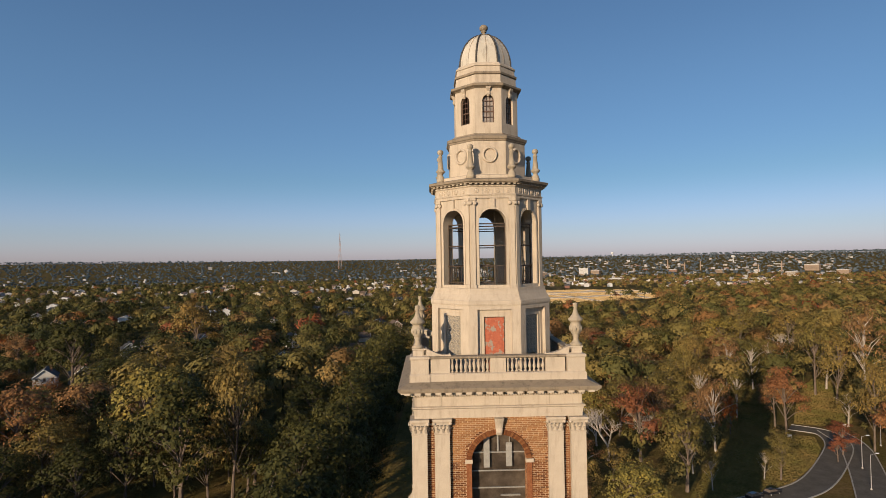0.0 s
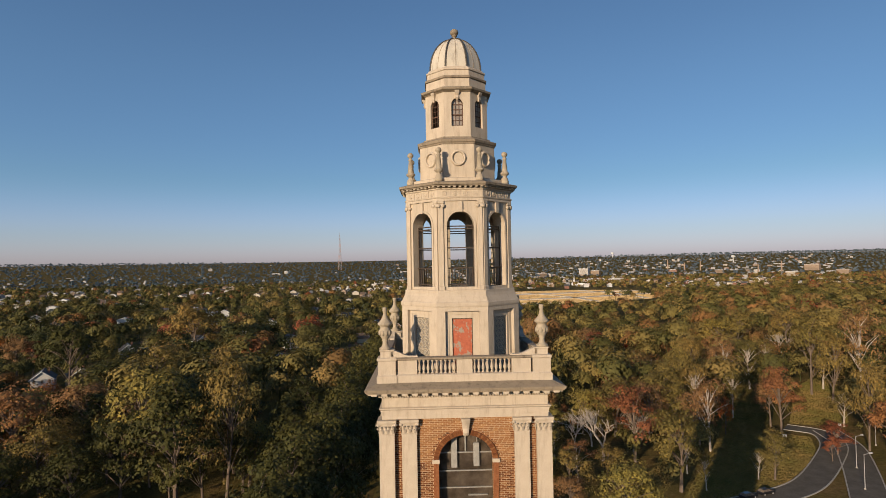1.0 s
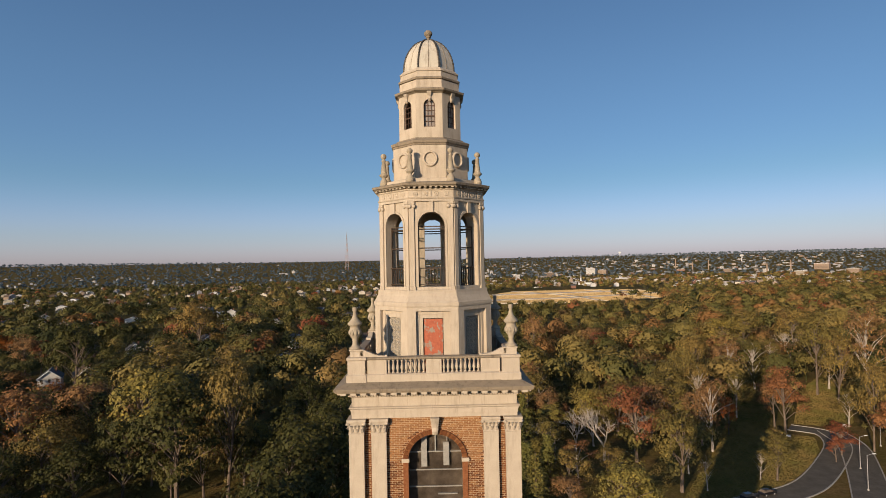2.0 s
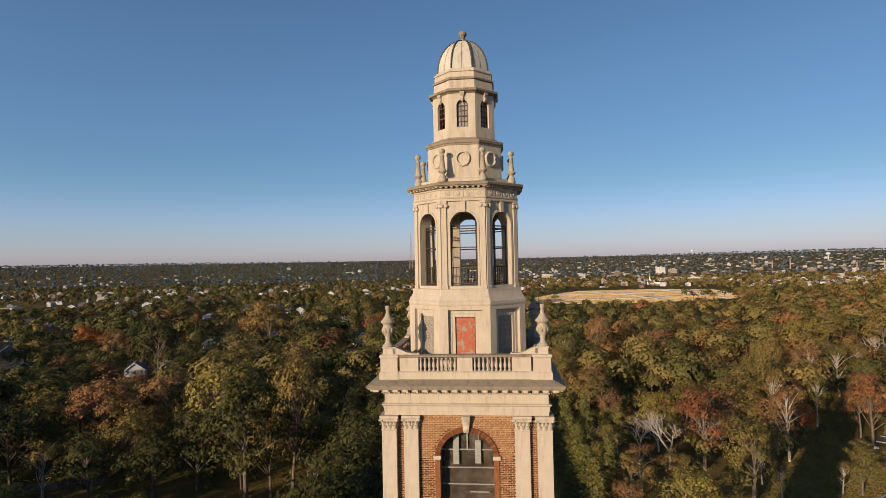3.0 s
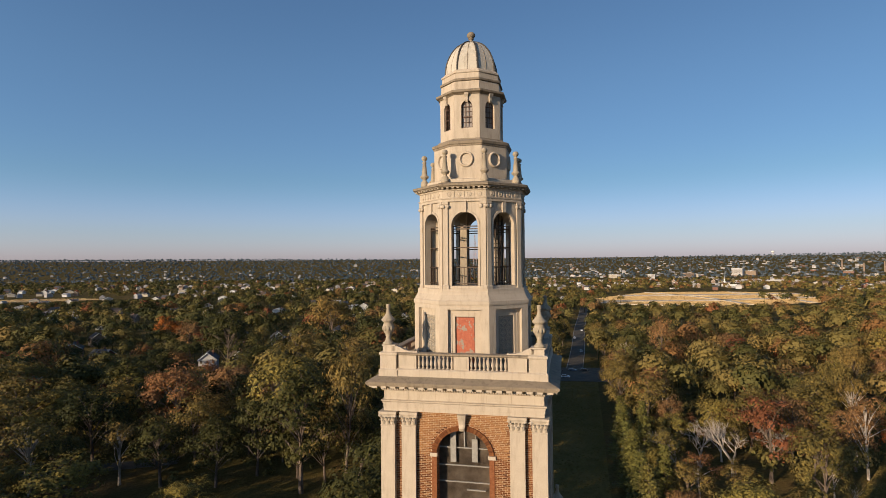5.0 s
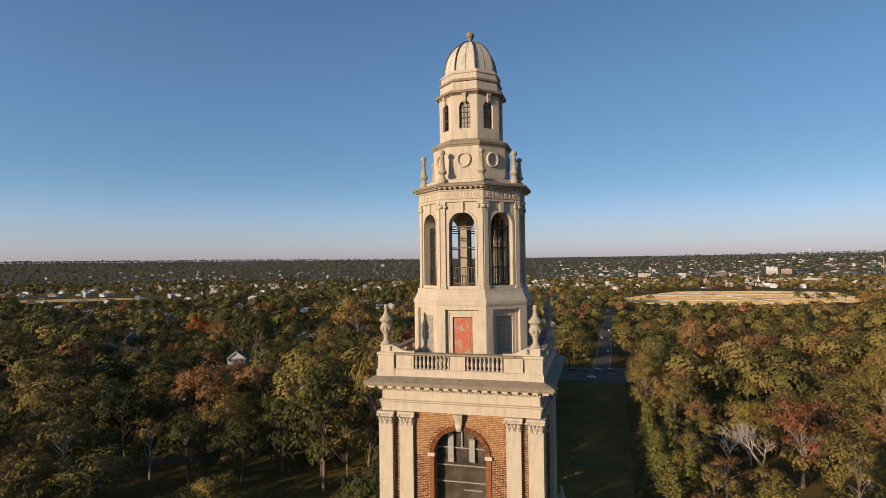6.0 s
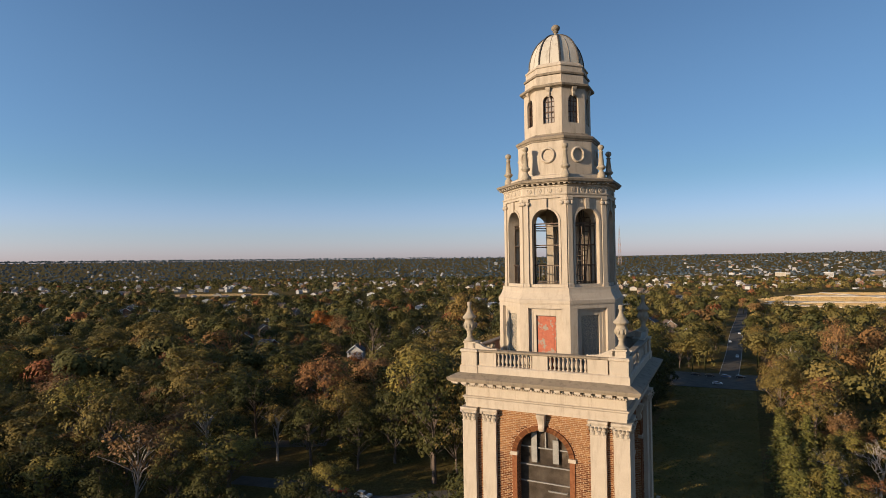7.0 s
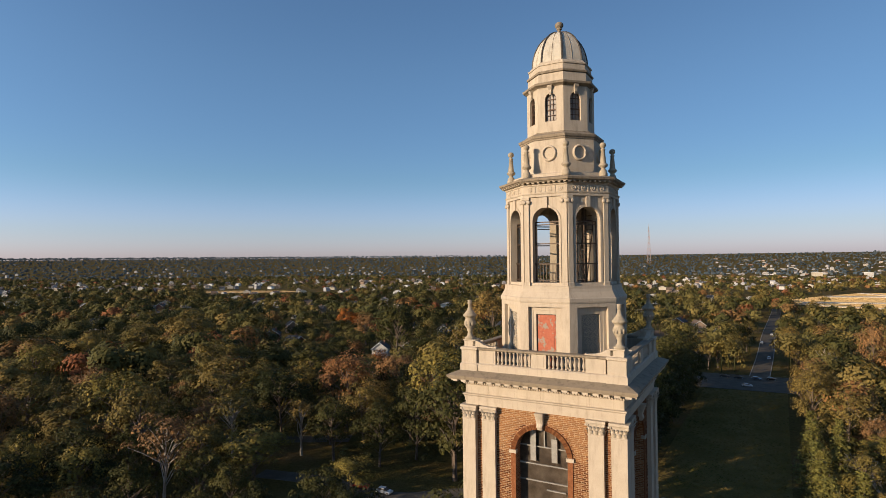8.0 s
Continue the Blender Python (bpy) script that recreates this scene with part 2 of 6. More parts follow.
ROOF = {
    "grey": speckled("grey_shingle", (0.056, 0.056, 0.06), (0.096, 0.092, 0.088), 0.8),
    "brown": speckled("brown_shingle", (0.088, 0.06, 0.044), (0.136, 0.096, 0.068), 0.8),
}
WALLS = {
    "white": speckled("weathered_white_wall", (0.368, 0.36, 0.344), (0.496, 0.488, 0.464), 0.1),
    "cream": speckled("cream_wall", (0.4, 0.352, 0.272), (0.496, 0.44, 0.352), 0.3),
    "tan": speckled("tan_brick_wall", (0.224, 0.16, 0.112), (0.304, 0.224, 0.16), 0.3),
    "red": speckled("red_brick_wall", (0.152, 0.068, 0.044), (0.216, 0.104, 0.068), 0.3),
    "grey": speckled("grey_wall", (0.24, 0.232, 0.224), (0.32, 0.312, 0.304), 0.3),
}


# ---------------------------------------------------------------- mesh helpers
def part(name, bm, material, parent=None, label="", smooth=False):
    me = bpy.data.meshes.new(name)
    bmesh.ops.recalc_face_normals(bm, faces=bm.faces)
    bm.to_mesh(me)
    bm.free()
    me.materials.append(material)
    if smooth:
        me.shade_smooth()
    ob = new(name, me)
    ob.parent = parent
    return tagged(ob, label)


def again(ob, m, parent=None):
    """One more piece on the same mesh."""
    o = new(ob.name.split(".")[0], ob.data)
    o.parent = parent if parent else ob.parent
    o.matrix_basis = m
    if "label" in ob:
        o["label"] = ob["label"]
    return o


def thing(name, label, category, group="", kind="", at=(0, 0, 0), turn=0):
    e = new(name)
    e.empty_display_size = 0.5
    e.matrix_basis = pose(*at, 0, 0, turn)
    return tagged(e, label, category, group, kind)


def box(bm, x0, x1, y0, y1, z0, z1, m=None):
    r = bmesh.ops.create_cube(bm, size=1)
    bmesh.ops.transform(bm, matrix=Matrix.LocRotScale(((x0 + x1) / 2, (y0 + y1) / 2, (z0 + z1) / 2), None, (x1 - x0, y1 - y0, z1 - z0)), verts=r["verts"])
    if m:
        bmesh.ops.transform(bm, matrix=m, verts=r["verts"])
    return bm


def ring(bm, profile, sides, closed=True, m=None):
    """Turns (apothem, height) rows round the axis; few sides give a prism with a side square to -y, many a round body."""
    k, rows = 1 / math.cos(math.pi / sides), []
    for a, z in profile:
        rows.append([bm.verts.new((a * k * math.sin(2 * math.pi * (i + 0.5) / sides), -a * k * math.cos(2 * math.pi * (i + 0.5) / sides), z)) for i in range(sides)])
    for lo, hi in zip(rows, rows[1:]):
        for i in range(sides):
            bm.faces.new((lo[i], lo[(i + 1) % sides], hi[(i + 1) % sides], hi[i]))
    if closed:
        bm.faces.new(list(reversed(rows[0])))
        bm.faces.new(rows[-1])
    if m:
        bmesh.ops.transform(bm, matrix=m, verts=[v for r in rows for v in r])
    return bm


def tube(bm, p, q, r0, r1, sides=6):
    p, q = Vector(p), Vector(q)
    turn = (q - p).to_track_quat("Z", "Y").to_matrix().to_4x4()
    rows = []
    for base, r in ((p, r0), (q, r1)):
        rows.append([bm.verts.new(base + turn @ Vector((r * math.cos(2 * math.pi * i / sides), r * math.sin(2 * math.pi * i / sides), 0))) for i in range(sides)])
    for i in range(sides):
        bm.faces.new((rows[0][i], rows[0][(i + 1) % sides], rows[1][(i + 1) % sides], rows[1][i]))
    bm.faces.new(list(reversed(rows[0])))
    bm.faces.new(rows[1])
    return bm


def arch_line(hw, spring, steps=14):
    """Points of an arch from its right springing over the crown to its left one."""
    return [(hw * math.cos(math.pi * i / steps), spring + hw * math.sin(math.pi * i / steps)) for i in range(steps + 1)]


def pierced(bm, ap, thick, half, z0, z1, hw, sill, spring, arched=True, taper=0.0):
    """A wall slab that faces -y at the distance ap from the axis, with one opening through it. taper: how much shorter per metre of depth each end is at the back."""
    top = arch_line(hw, spring) if arched else [(hw, spring), (-hw, spring)]
    inner = [(hw, sill)] + top + [(-hw, sill)]
    outer = [(half, z0), (half, z1), (-half, z1), (-half, z0)]
    faces = []
    for y in (-ap, -ap + thick):
        s = half - taper * (y + ap)
        o = [bm.verts.new((math.copysign(s, x), y, z)) for x, z in outer]
        n = [bm.verts.new((x, y, z)) for x, z in inner]
        mid = len(n) // 2
        bm.faces.new([o[0], o[1]] + n[mid::-1] if len(n) % 2 else [o[0], o[1], n[1], n[0]])
        if len(n) % 2:
            bm.faces.new([o[1], o[2], n[mid]])
            bm.faces.new([o[2], o[3]] + n[:mid - 1:-1])
        else:
            bm.faces.new([o[1], o[2], n[2], n[1]])
            bm.faces.new([o[2], o[3], n[3], n[2]])
        bm.faces.new([o[3], o[0], n[0], n[-1]])
        faces.append((o, n))
    for a, c in zip(faces[0], faces[1]):
        for i in range(len(a)):
            j = (i + 1) % len(a)
            bm.faces.new((a[i], a[j], c[j], c[i]))
    return bm


def spin(k, n=8):
    return pose(0, 0, 0, 0, 0, 360 * k / n)


def place(ob, m):
    ob.matrix_basis = m
    return ob

# ---------------------------------------------------------------- the bell tower
T8 = math.tan(math.pi / 8)
tower = thing("bell_tower", "tall red brick bell tower with limestone octagonal belfry and dome", "tower")

# brick shaft
bm = bmesh.new()
box(bm, -4.0, 4.0, -4.0, 4.0, -2.0, 30.0)
part("lower_shaft", bm, BRICK, tower, "red brick lower shaft")
bm = pierced(bmesh.new(), 4.0, 0.75, 4.0, 30.0, 51.75, 1.37, 30.6, 49.45, True, 1.0)
wall = part("brick_wall", bm, BRICK, tower, "red brick wall with tall arched window")
for k in range(1, 4):
    again(wall, spin(k, 4))

# brick arch ring round each window, with wedge bricks, stone imposts and key
bm = bmesh.new()
inner, outer = arch_line(1.37, 49.45, 26), arch_line(1.63, 49.45, 26)
rows = [[bm.verts.new((x, y, z)) for x, z in line] for line, y in ((inner, -4.06), (outer, -4.06), (outer, -3.99), (inner, -3.3))]
for i in range(26):
    for a, c in ((0, 1), (1, 2), (3, 0)):
        bm.faces.new((rows[a][i], rows[a][i + 1], rows[c][i + 1], rows[c][i]))
for s in (-1, 1):
    box(bm, min(s * 1.37, s * 1.63), max(s * 1.37, s * 1.63), -4.06, -3.995, 30.6, 49.45)
arch_ring = part("brick_arch", bm, ARCH_BRICK, tower, "darker red brick arch ring")
bm = box(bmesh.new(), -0.19, 0.19, -4.12, -3.9, 49.36, 49.55)
bmesh.ops.bevel(bm, geom=bm.edges[:], offset=0.012, segments=1)
impost = part("impost", bm, STONE, tower, "pale stone impost block")
impost.matrix_basis = pose(-1.51, 0, 0)
again(impost, pose(1.51, 0, 0))
bm = bmesh.new()
rows = [(0.13, 50.84, 0.20), (0.145, 51.0, 0.28), (0.165, 51.2, 0.22), (0.195, 51.5, 0.32), (0.225, 51.75, 0.40)]
loops = [[bm.verts.new(v) for v in ((-w, -4.0, z), (-w, -4.0 - d, z), (-w * 0.4, -4.03 - d, z), (w * 0.4, -4.03 - d, z), (w, -4.0 - d, z), (w, -4.0, z))] for w, z, d in rows]
for lo, hi in zip(loops, loops[1:]):
    for i in range(6):
        bm.faces.new((lo[i], lo[(i + 1) % 6], hi[(i + 1) % 6], hi[i]))
bm.faces.new(loops[0]), bm.faces.new(loops[-1])
keystone = part("keystone", bm, STONE, tower, "scrolled stone keystone")
for k in range(1, 4):
    again(arch_ring, spin(k, 4)), again(impost, spin(k, 4) @ pose(-1.51, 0, 0)), again(impost, spin(k, 4) @ pose(1.51, 0, 0)), again(keystone, spin(k, 4))


def big_window():
    """Dark glazing behind the tall arch with pale bars and two pale boards."""
    bm = bmesh.new()
    pts = [(1.42, 30.5)] + arch_line(1.42, 49.45) + [(-1.42, 30.5)]
    f = bm.faces.new([bm.verts.new((x, -3.42, z)) for x, z in pts])
    bmesh.ops.solidify(bm, geom=[f], thickness=0.04)
    w = part("tall_window", bm, GLASS, tower, "dark dusty glazing of the tall arched window")
    bar = None
    for z in (30.9, 32.3, 33.7, 35.1, 36.5, 37.9, 39.3, 40.7, 42.1, 43.5, 44.9, 46.3, 47.85, 48.75, 49.72):
        half = 1.36 if z < 49.5 else 1.34
        if bar is None:
            bar = part("glazing_bar", box(bmesh.new(), -half, half, -3.53, -3.45, -0.028, 0.028), PALE, w, "pale horizontal glazing bar")
            bar.matrix_basis = pose(0, 0, z)
        else:
            again(bar, pose(0, 0, z))
    part("mullion", box(bmesh.new(), -0.035, 0.035, -3.52, -3.46, 49.72, 50.78), PALE, w, "thin pale mullion")
    part("mullion", box(bmesh.new(), 0.58, 0.62, -3.52, -3.46, 49.72, 50.6), PALE, w)
    for x, lo, hi in ((-0.58, 48.95, 50.62), (0.55, 49.0, 50.25)):
        bm = box(bmesh.new(), x - 0.15, x + 0.15, -3.60, -3.54, lo, hi)
        bmesh.ops.bevel(bm, geom=bm.edges[:], offset=0.015, segments=1)
        part("shutter_board", bm, PALE, w, "weathered pale upright board")
    for x0, x1, z in ((0.1, 1.1, 47.45),):
        part("ledge", box(bmesh.new(), x0, x1, -3.56, -3.46, z - 0.03, z + 0.03), PALE, w)
    return w


window = big_window()
for k in range(1, 4):
    copy_thing(window, spin(k, 4))


# pilasters with leaf capitals
def capital_mesh(w):
    bm = bmesh.new()
    ring(bm, [(w, 50.95), (w * 1.06, 50.97), (w * 1.06, 51.02), (w * 0.98, 51.04), (w * 1.0, 51.3), (w * 1.12, 51.52), (w * 1.2, 51.6), (w * 1.26, 51.62), (w * 1.26, 51.745)], 4)
    rnd = random.Random(4)
    for side in range(4):
        m = spin(side, 4)
        for row, (n, z0, h, out) in enumerate(((3, 51.03, 0.26, 0.09), (4, 51.2, 0.30, 0.14))):
            for i in range(n):
                x = (i - (n - 1) / 2) * 2 * w / n
                lw = w / n * 0.85
                pts = [(lw * 0.7, 0.0, 0), (lw, 0.03, h * 0.5), (lw * 0.8, out * 0.8, h * 0.9), (lw * 0.35, out * 1.25, h * 0.8)]
                left = [bm.verts.new(m @ Vector((x - a, -w * 1.01 - o, z0 + z))) for a, o, z in pts]
                mid = [bm.verts.new(m @ Vector((x, -w * 1.01 - o - 0.035, z0 + z + 0.01))) for a, o, z in pts]
                right = [bm.verts.new(m @ Vector((x + a, -w * 1.01 - o, z0 + z))) for a, o, z in pts]
                for a, c in ((left, mid), (mid, right)):
                    for j in range(3):
                        bm.faces.new((a[j], a[j + 1], c[j + 1], c[j]))
        for s in (-1, 1):
            r = bmesh.ops.create_uvsphere(bm, u_segments=8, v_segments=5, radius=0.1)
            bmesh.ops.transform(bm, matrix=m @ Matrix.LocRotScale((s * w * 1.08, -w * 1.12, 51.52), None, (1, 0.7, 0.9)), verts=r["verts"])
    return bm


bm = ring(bmesh.new(), [(0.375, -2.0), (0.375, 51.0)], 4)
pier = part("pilaster", bm, STONE, tower, "smooth limestone pilaster")
cap = part("capital", capital_mesh(0.375), STONE, pier, "leaf-carved stone capital")
spots = [(sx * 3.925, sy * 3.925) for sx in (-1, 1) for sy in (-1, 1)]
spots += [(s * 2.815, q * 3.86) for s in (-1, 1) for q in (-1, 1)] + [(q * 3.86, s * 2.815) for s in (-1, 1) for q in (-1, 1)]
pier.matrix_basis = pose(*spots[0], 0)
for x, y in spots[1:]:
    copy_thing(pier, pose(x, y, 0))

# entablature, dentils, cornice
bm = ring(bmesh.new(), [(3.9, 51.75), (4.27, 51.75), (4.27, 51.93), (4.30, 51.94), (4.30, 52.12), (4.33, 52.13), (4.33, 52.2), (4.40, 52.26), (4.40, 52.31), (4.26, 52.34), (4.26, 52.78), (4.32, 52.82), (4.32, 52.99), (4.56, 53.0), (4.56, 53.12), (3.9, 53.12)], 4)
ent = part("entablature", bm, STONE, tower, "moulded limestone entablature")
bm = bmesh.new()
for side in range(4):
    for i in range(64):
        x = (i - 31.5) * 0.1355
        box(bm, x - 0.044, x + 0.044, -4.43, -4.3, 52.84, 52.985, spin(side, 4))
tagged(part("dentil_course", bm, STONE, ent, "row of small stone dentils"), kind="stuff")
bm = box(bmesh.new(), -0.15, 0.15, -4.93, -4.5, 53.02, 53.15)
bmesh.ops.bevel(bm, geom=bm.edges[:], offset=0.02, segments=1)
mod = part("modillion", bm, STONE, ent, "square stone bracket below the cornice")
first = True
for side in range(4):
    for i in range(19):
        m = spin(side, 4) @ pose((i - 9) * 0.51, 0, 0)
        if first:
            mod.matrix_basis, first = m, False
        else:
            again(mod, m)
bm = ring(bmesh.new(), [(4.5, 53.125), (4.97, 53.13), (4.97, 53.18), (5.03, 53.2), (5.06, 53.33), (5.0, 53.36), (4.42, 53.57), (4.0, 53.59)], 4)
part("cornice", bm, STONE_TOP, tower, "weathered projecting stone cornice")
# stone joints of the frieze
joint = part("stone_joint", box(bmesh.new(), -0.005, 0.005, -4.263, -4.255, 52.36, 52.76), STONE_TOP, ent)
joint.matrix_basis = pose(-2.9, 0, 0)
for side in range(4):
    for x in (-2.9, -1.4, 0.05, 1.3, 2.6):
        if side or x > -2.9:
            again(joint, spin(side, 4) @ pose(x, 0, 0))

# parapet
parapet = part("parapet", ring(bmesh.new(), [(3.85, 53.5), (4.43, 53.5), (4.43, 53.98), (4.36, 54.04), (3.92, 54.04), (3.85, 53.98)], 4, False), STONE, tower, "limestone parapet base")
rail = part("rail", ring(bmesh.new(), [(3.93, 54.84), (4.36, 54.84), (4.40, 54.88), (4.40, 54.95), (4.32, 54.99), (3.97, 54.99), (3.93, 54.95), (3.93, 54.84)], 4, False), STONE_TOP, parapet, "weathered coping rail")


def pier_box(name, x0, x1, y0, y1, label=""):
    bm = box(bmesh.new(), x0, x1, y0, y1, 54.03, 54.845)
    box(bm, x0 + 0.12, x1 - 0.12, y0 - 0.015, y1 + 0.015, 54.13, 54.74)
    return part(name, bm, STONE, parapet, label)


corner = None
for k in range(4):
    m = spin(k, 4)
    if k == 0:
        post = pier_box("parapet_post", -3.40, -2.42, -4.30, -4.0, "panelled stone parapet post")
        post_mid = pier_box("middle_post", -0.4, 0.4, -4.32, -4.02, "panelled middle post")
        bm = ring(bmesh.new(), [(0.515, 53.5), (0.515, 53.97), (0.46, 54.03), (0.45, 54.05), (0.45, 54.80), (0.47, 54.84), (0.50, 54.86), (0.50, 54.97), (0.47, 55.0), (0.34, 55.01), (0.33, 55.06), (0.33, 55.34), (0.37, 55.37), (0.37, 55.44)], 4, True, pose(-3.95, -3.95, 0))
        pedestal = part("corner_pedestal", bm, STONE, parapet, "square panelled corner pedestal")
        # sloping scroll on each side of the pedestal
        bm = bmesh.new()
        for swap in (False, True):
            line = [(-3.75, 55.0), (-3.75, 55.36), (-3.55, 55.40), (-3.35, 55.30), (-3.1, 55.16), (-2.8, 55.07), (-2.5, 55.06), (-2.42, 55.12), (-2.36, 55.0)]
            sides = []
            for y in (-4.28, -4.0):
                sides.append([bm.verts.new((y, x, z) if swap else (x, y, z)) for x, z in line])
            bm.faces.new(sides[0]), bm.faces.new(sides[1])
            for i in range(len(line)):
                j = (i + 1) % len(line)
                bm.faces.new((sides[0][i], sides[0][j], sides[1][j], sides[1][i]))
        scroll = part("scroll", bm, STONE, parapet, "carved sloping scroll")
        bm = ring(bmesh.new(), [(0.075, 54.04), (0.075, 54.1), (0.045, 54.12), (0.04, 54.17), (0.072, 54.27), (0.082, 54.36), (0.062, 54.47), (0.038, 54.6), (0.035, 54.68), (0.055, 54.72), (0.075, 54.76), (0.075, 54.845)], 10)
        bal = part("baluster", bm, STONE, parapet, "turned stone baluster", True)
        bal.matrix_basis = pose(-2.3, -4.16, 0)
    else:
        again(post, m), again(post_mid, m), again(pedestal, m), again(scroll, m)
    again(post, m @ pose(5.82, 0, 0))
    for s in (-1, 1):
        for i in range(9):
            if k or s > 0 or i:
                again(bal, m @ pose(s * (2.3 - i * 0.2225), -4.16, 0))

# corner urns
urn_profile = [(0.30, 55.44), (0.30, 55.52), (0.22, 55.56), (0.15, 55.66), (0.13, 55.82), (0.17, 55.88), (0.15, 55.93), (0.21, 56.0), (0.27, 56.1), (0.31, 56.3), (0.27, 56.42),
               (0.24, 56.52), (0.30, 56.57), (0.36, 56.62), (0.37, 56.68), (0.32, 56.73), (0.22, 56.84), (0.14, 56.96), (0.105, 57.08), (0.085, 57.22), (0.125, 57.28), (0.11, 57.38), (0.13, 57.42), (0.06, 57.45)]
urn = tagged(part("stone_urn", ring(bmesh.new(), urn_profile, 20), STONE_URN, None, "", True), "lidded weathered stone urn on a parapet corner", "urn", "urns on the parapet corners")
bm = bmesh.new()
for i in range(10):
    r = bmesh.ops.create_uvsphere(bm, u_segments=8, v_segments=6, radius=0.085)
    a = 2 * math.pi * i / 10
    bmesh.ops.transform(bm, matrix=Matrix.LocRotScale((0.295 * math.cos(a), 0.295 * math.sin(a), 56.24), Euler((0, 0, a)), (0.55, 0.9, 1.5)), verts=r["verts"])
part("swag", bm, STONE_URN, urn, "carved swags round the bowl", True)
urn.matrix_basis = pose(-4.04, -4.04, 0)
for x, y in ((4.04, -4.04), (4.04, 4.04), (-4.04, 4.04)):
    copy_thing(urn, pose(x, y, 0))

# deck
part("deck", box(bmesh.new(), -3.95, 3.95, -3.95, 3.95, 53.5, 53.72), STONE_TOP, tower, "flat stone deck")

# lower octagon: stepped recesses with a door or a carved panel in each side
base = None
for k in range(8):
    m = spin(k)
    if k == 0:
        face_out = part("octagon_face", pierced(bmesh.new(), 3.17, 0.2, 3.17 * T8, 53.72, 57.36, 0.88, 53.73, 57.12, False, T8), STONE, tower, "limestone wall of the lower octagon")
        face_in = part("door_surround", pierced(bmesh.new(), 2.98, 0.22, 2.98 * T8, 53.72, 57.36, 0.70, 53.73, 56.94, False, T8), STONE, tower, "stepped stone surround")
        bm = pierced(bmesh.new(), 2.95, 0.12, 0.70, 53.73, 56.94, 0.53, 53.74, 56.74, False)
        face_arch = part("architrave", bm, STONE, tower, "plain stone architrave")
        bm = box(bmesh.new(), -0.53, 0.53, -2.86, -2.8, 53.73, 56.74)
        for z0, z1 in ((53.9, 54.8), (54.95, 55.85), (56.0, 56.6)):
            box(bm, -0.40, 0.40, -2.872, -2.85, z0, z1)
        leaf = part("metal_door", bm, PEELING, tower, "metal door with peeling red paint")
        part("door_edge", pierced(bmesh.new(), 2.885, 0.04, 0.53, 53.735, 56.74, 0.485, 53.74, 56.69, False), STEEL, leaf, "dark rusty door edge")
        # carved panel for the diagonal sides
        bm = box(bmesh.new(), -0.53, 0.53, -2.85, -2.79, 53.73, 56.74)
        carved = part("panel_backing", bm, GRILLE, tower, "grey backing of the carved panel")
        bm = bmesh.new()
        rnd = random.Random(11)
        for i in range(4):
            for j in range(11):
                cx, cz = -0.40 + i * 0.267, 53.95 + j * 0.267
                for q in range(4):
                    a = q * math.pi / 2 + (i + j) % 2 * math.pi / 4
                    tube(bm, (cx + 0.03 * math.cos(a), -2.86, cz + 0.03 * math.sin(a)), (cx + 0.125 * math.cos(a + 0.5), -2.865, cz + 0.125 * math.sin(a + 0.5)), 0.03, 0.022, 4)
                    tube(bm, (cx + 0.125 * math.cos(a + 0.5), -2.865, cz + 0.125 * math.sin(a + 0.5)), (cx + 0.13 * math.cos(a + 1.3), -2.86, cz + 0.13 * math.sin(a + 1.3)), 0.024, 0.016, 4)
        part("tracery", bm, STONE_PATTERN, carved, "interlaced carved stone tracery")
    else:
        for o in (face_out, face_in, face_arch):
            again(o, m)
        if k != 1:
            copy_thing(leaf if k % 2 == 0 else carved, m)
carved.matrix_basis = spin(1)
bm = ring(bmesh.new(), [(2.4, 57.3), (3.20, 57.34), (3.22, 57.42), (3.22, 57.56), (3.16, 57.62), (3.02, 57.9), (2.98, 58.06), (2.98, 58.2), (2.4, 58.24)], 8)
part("octagon_ledge", bm, STONE, tower, "sloping stone ledge below the belfry")

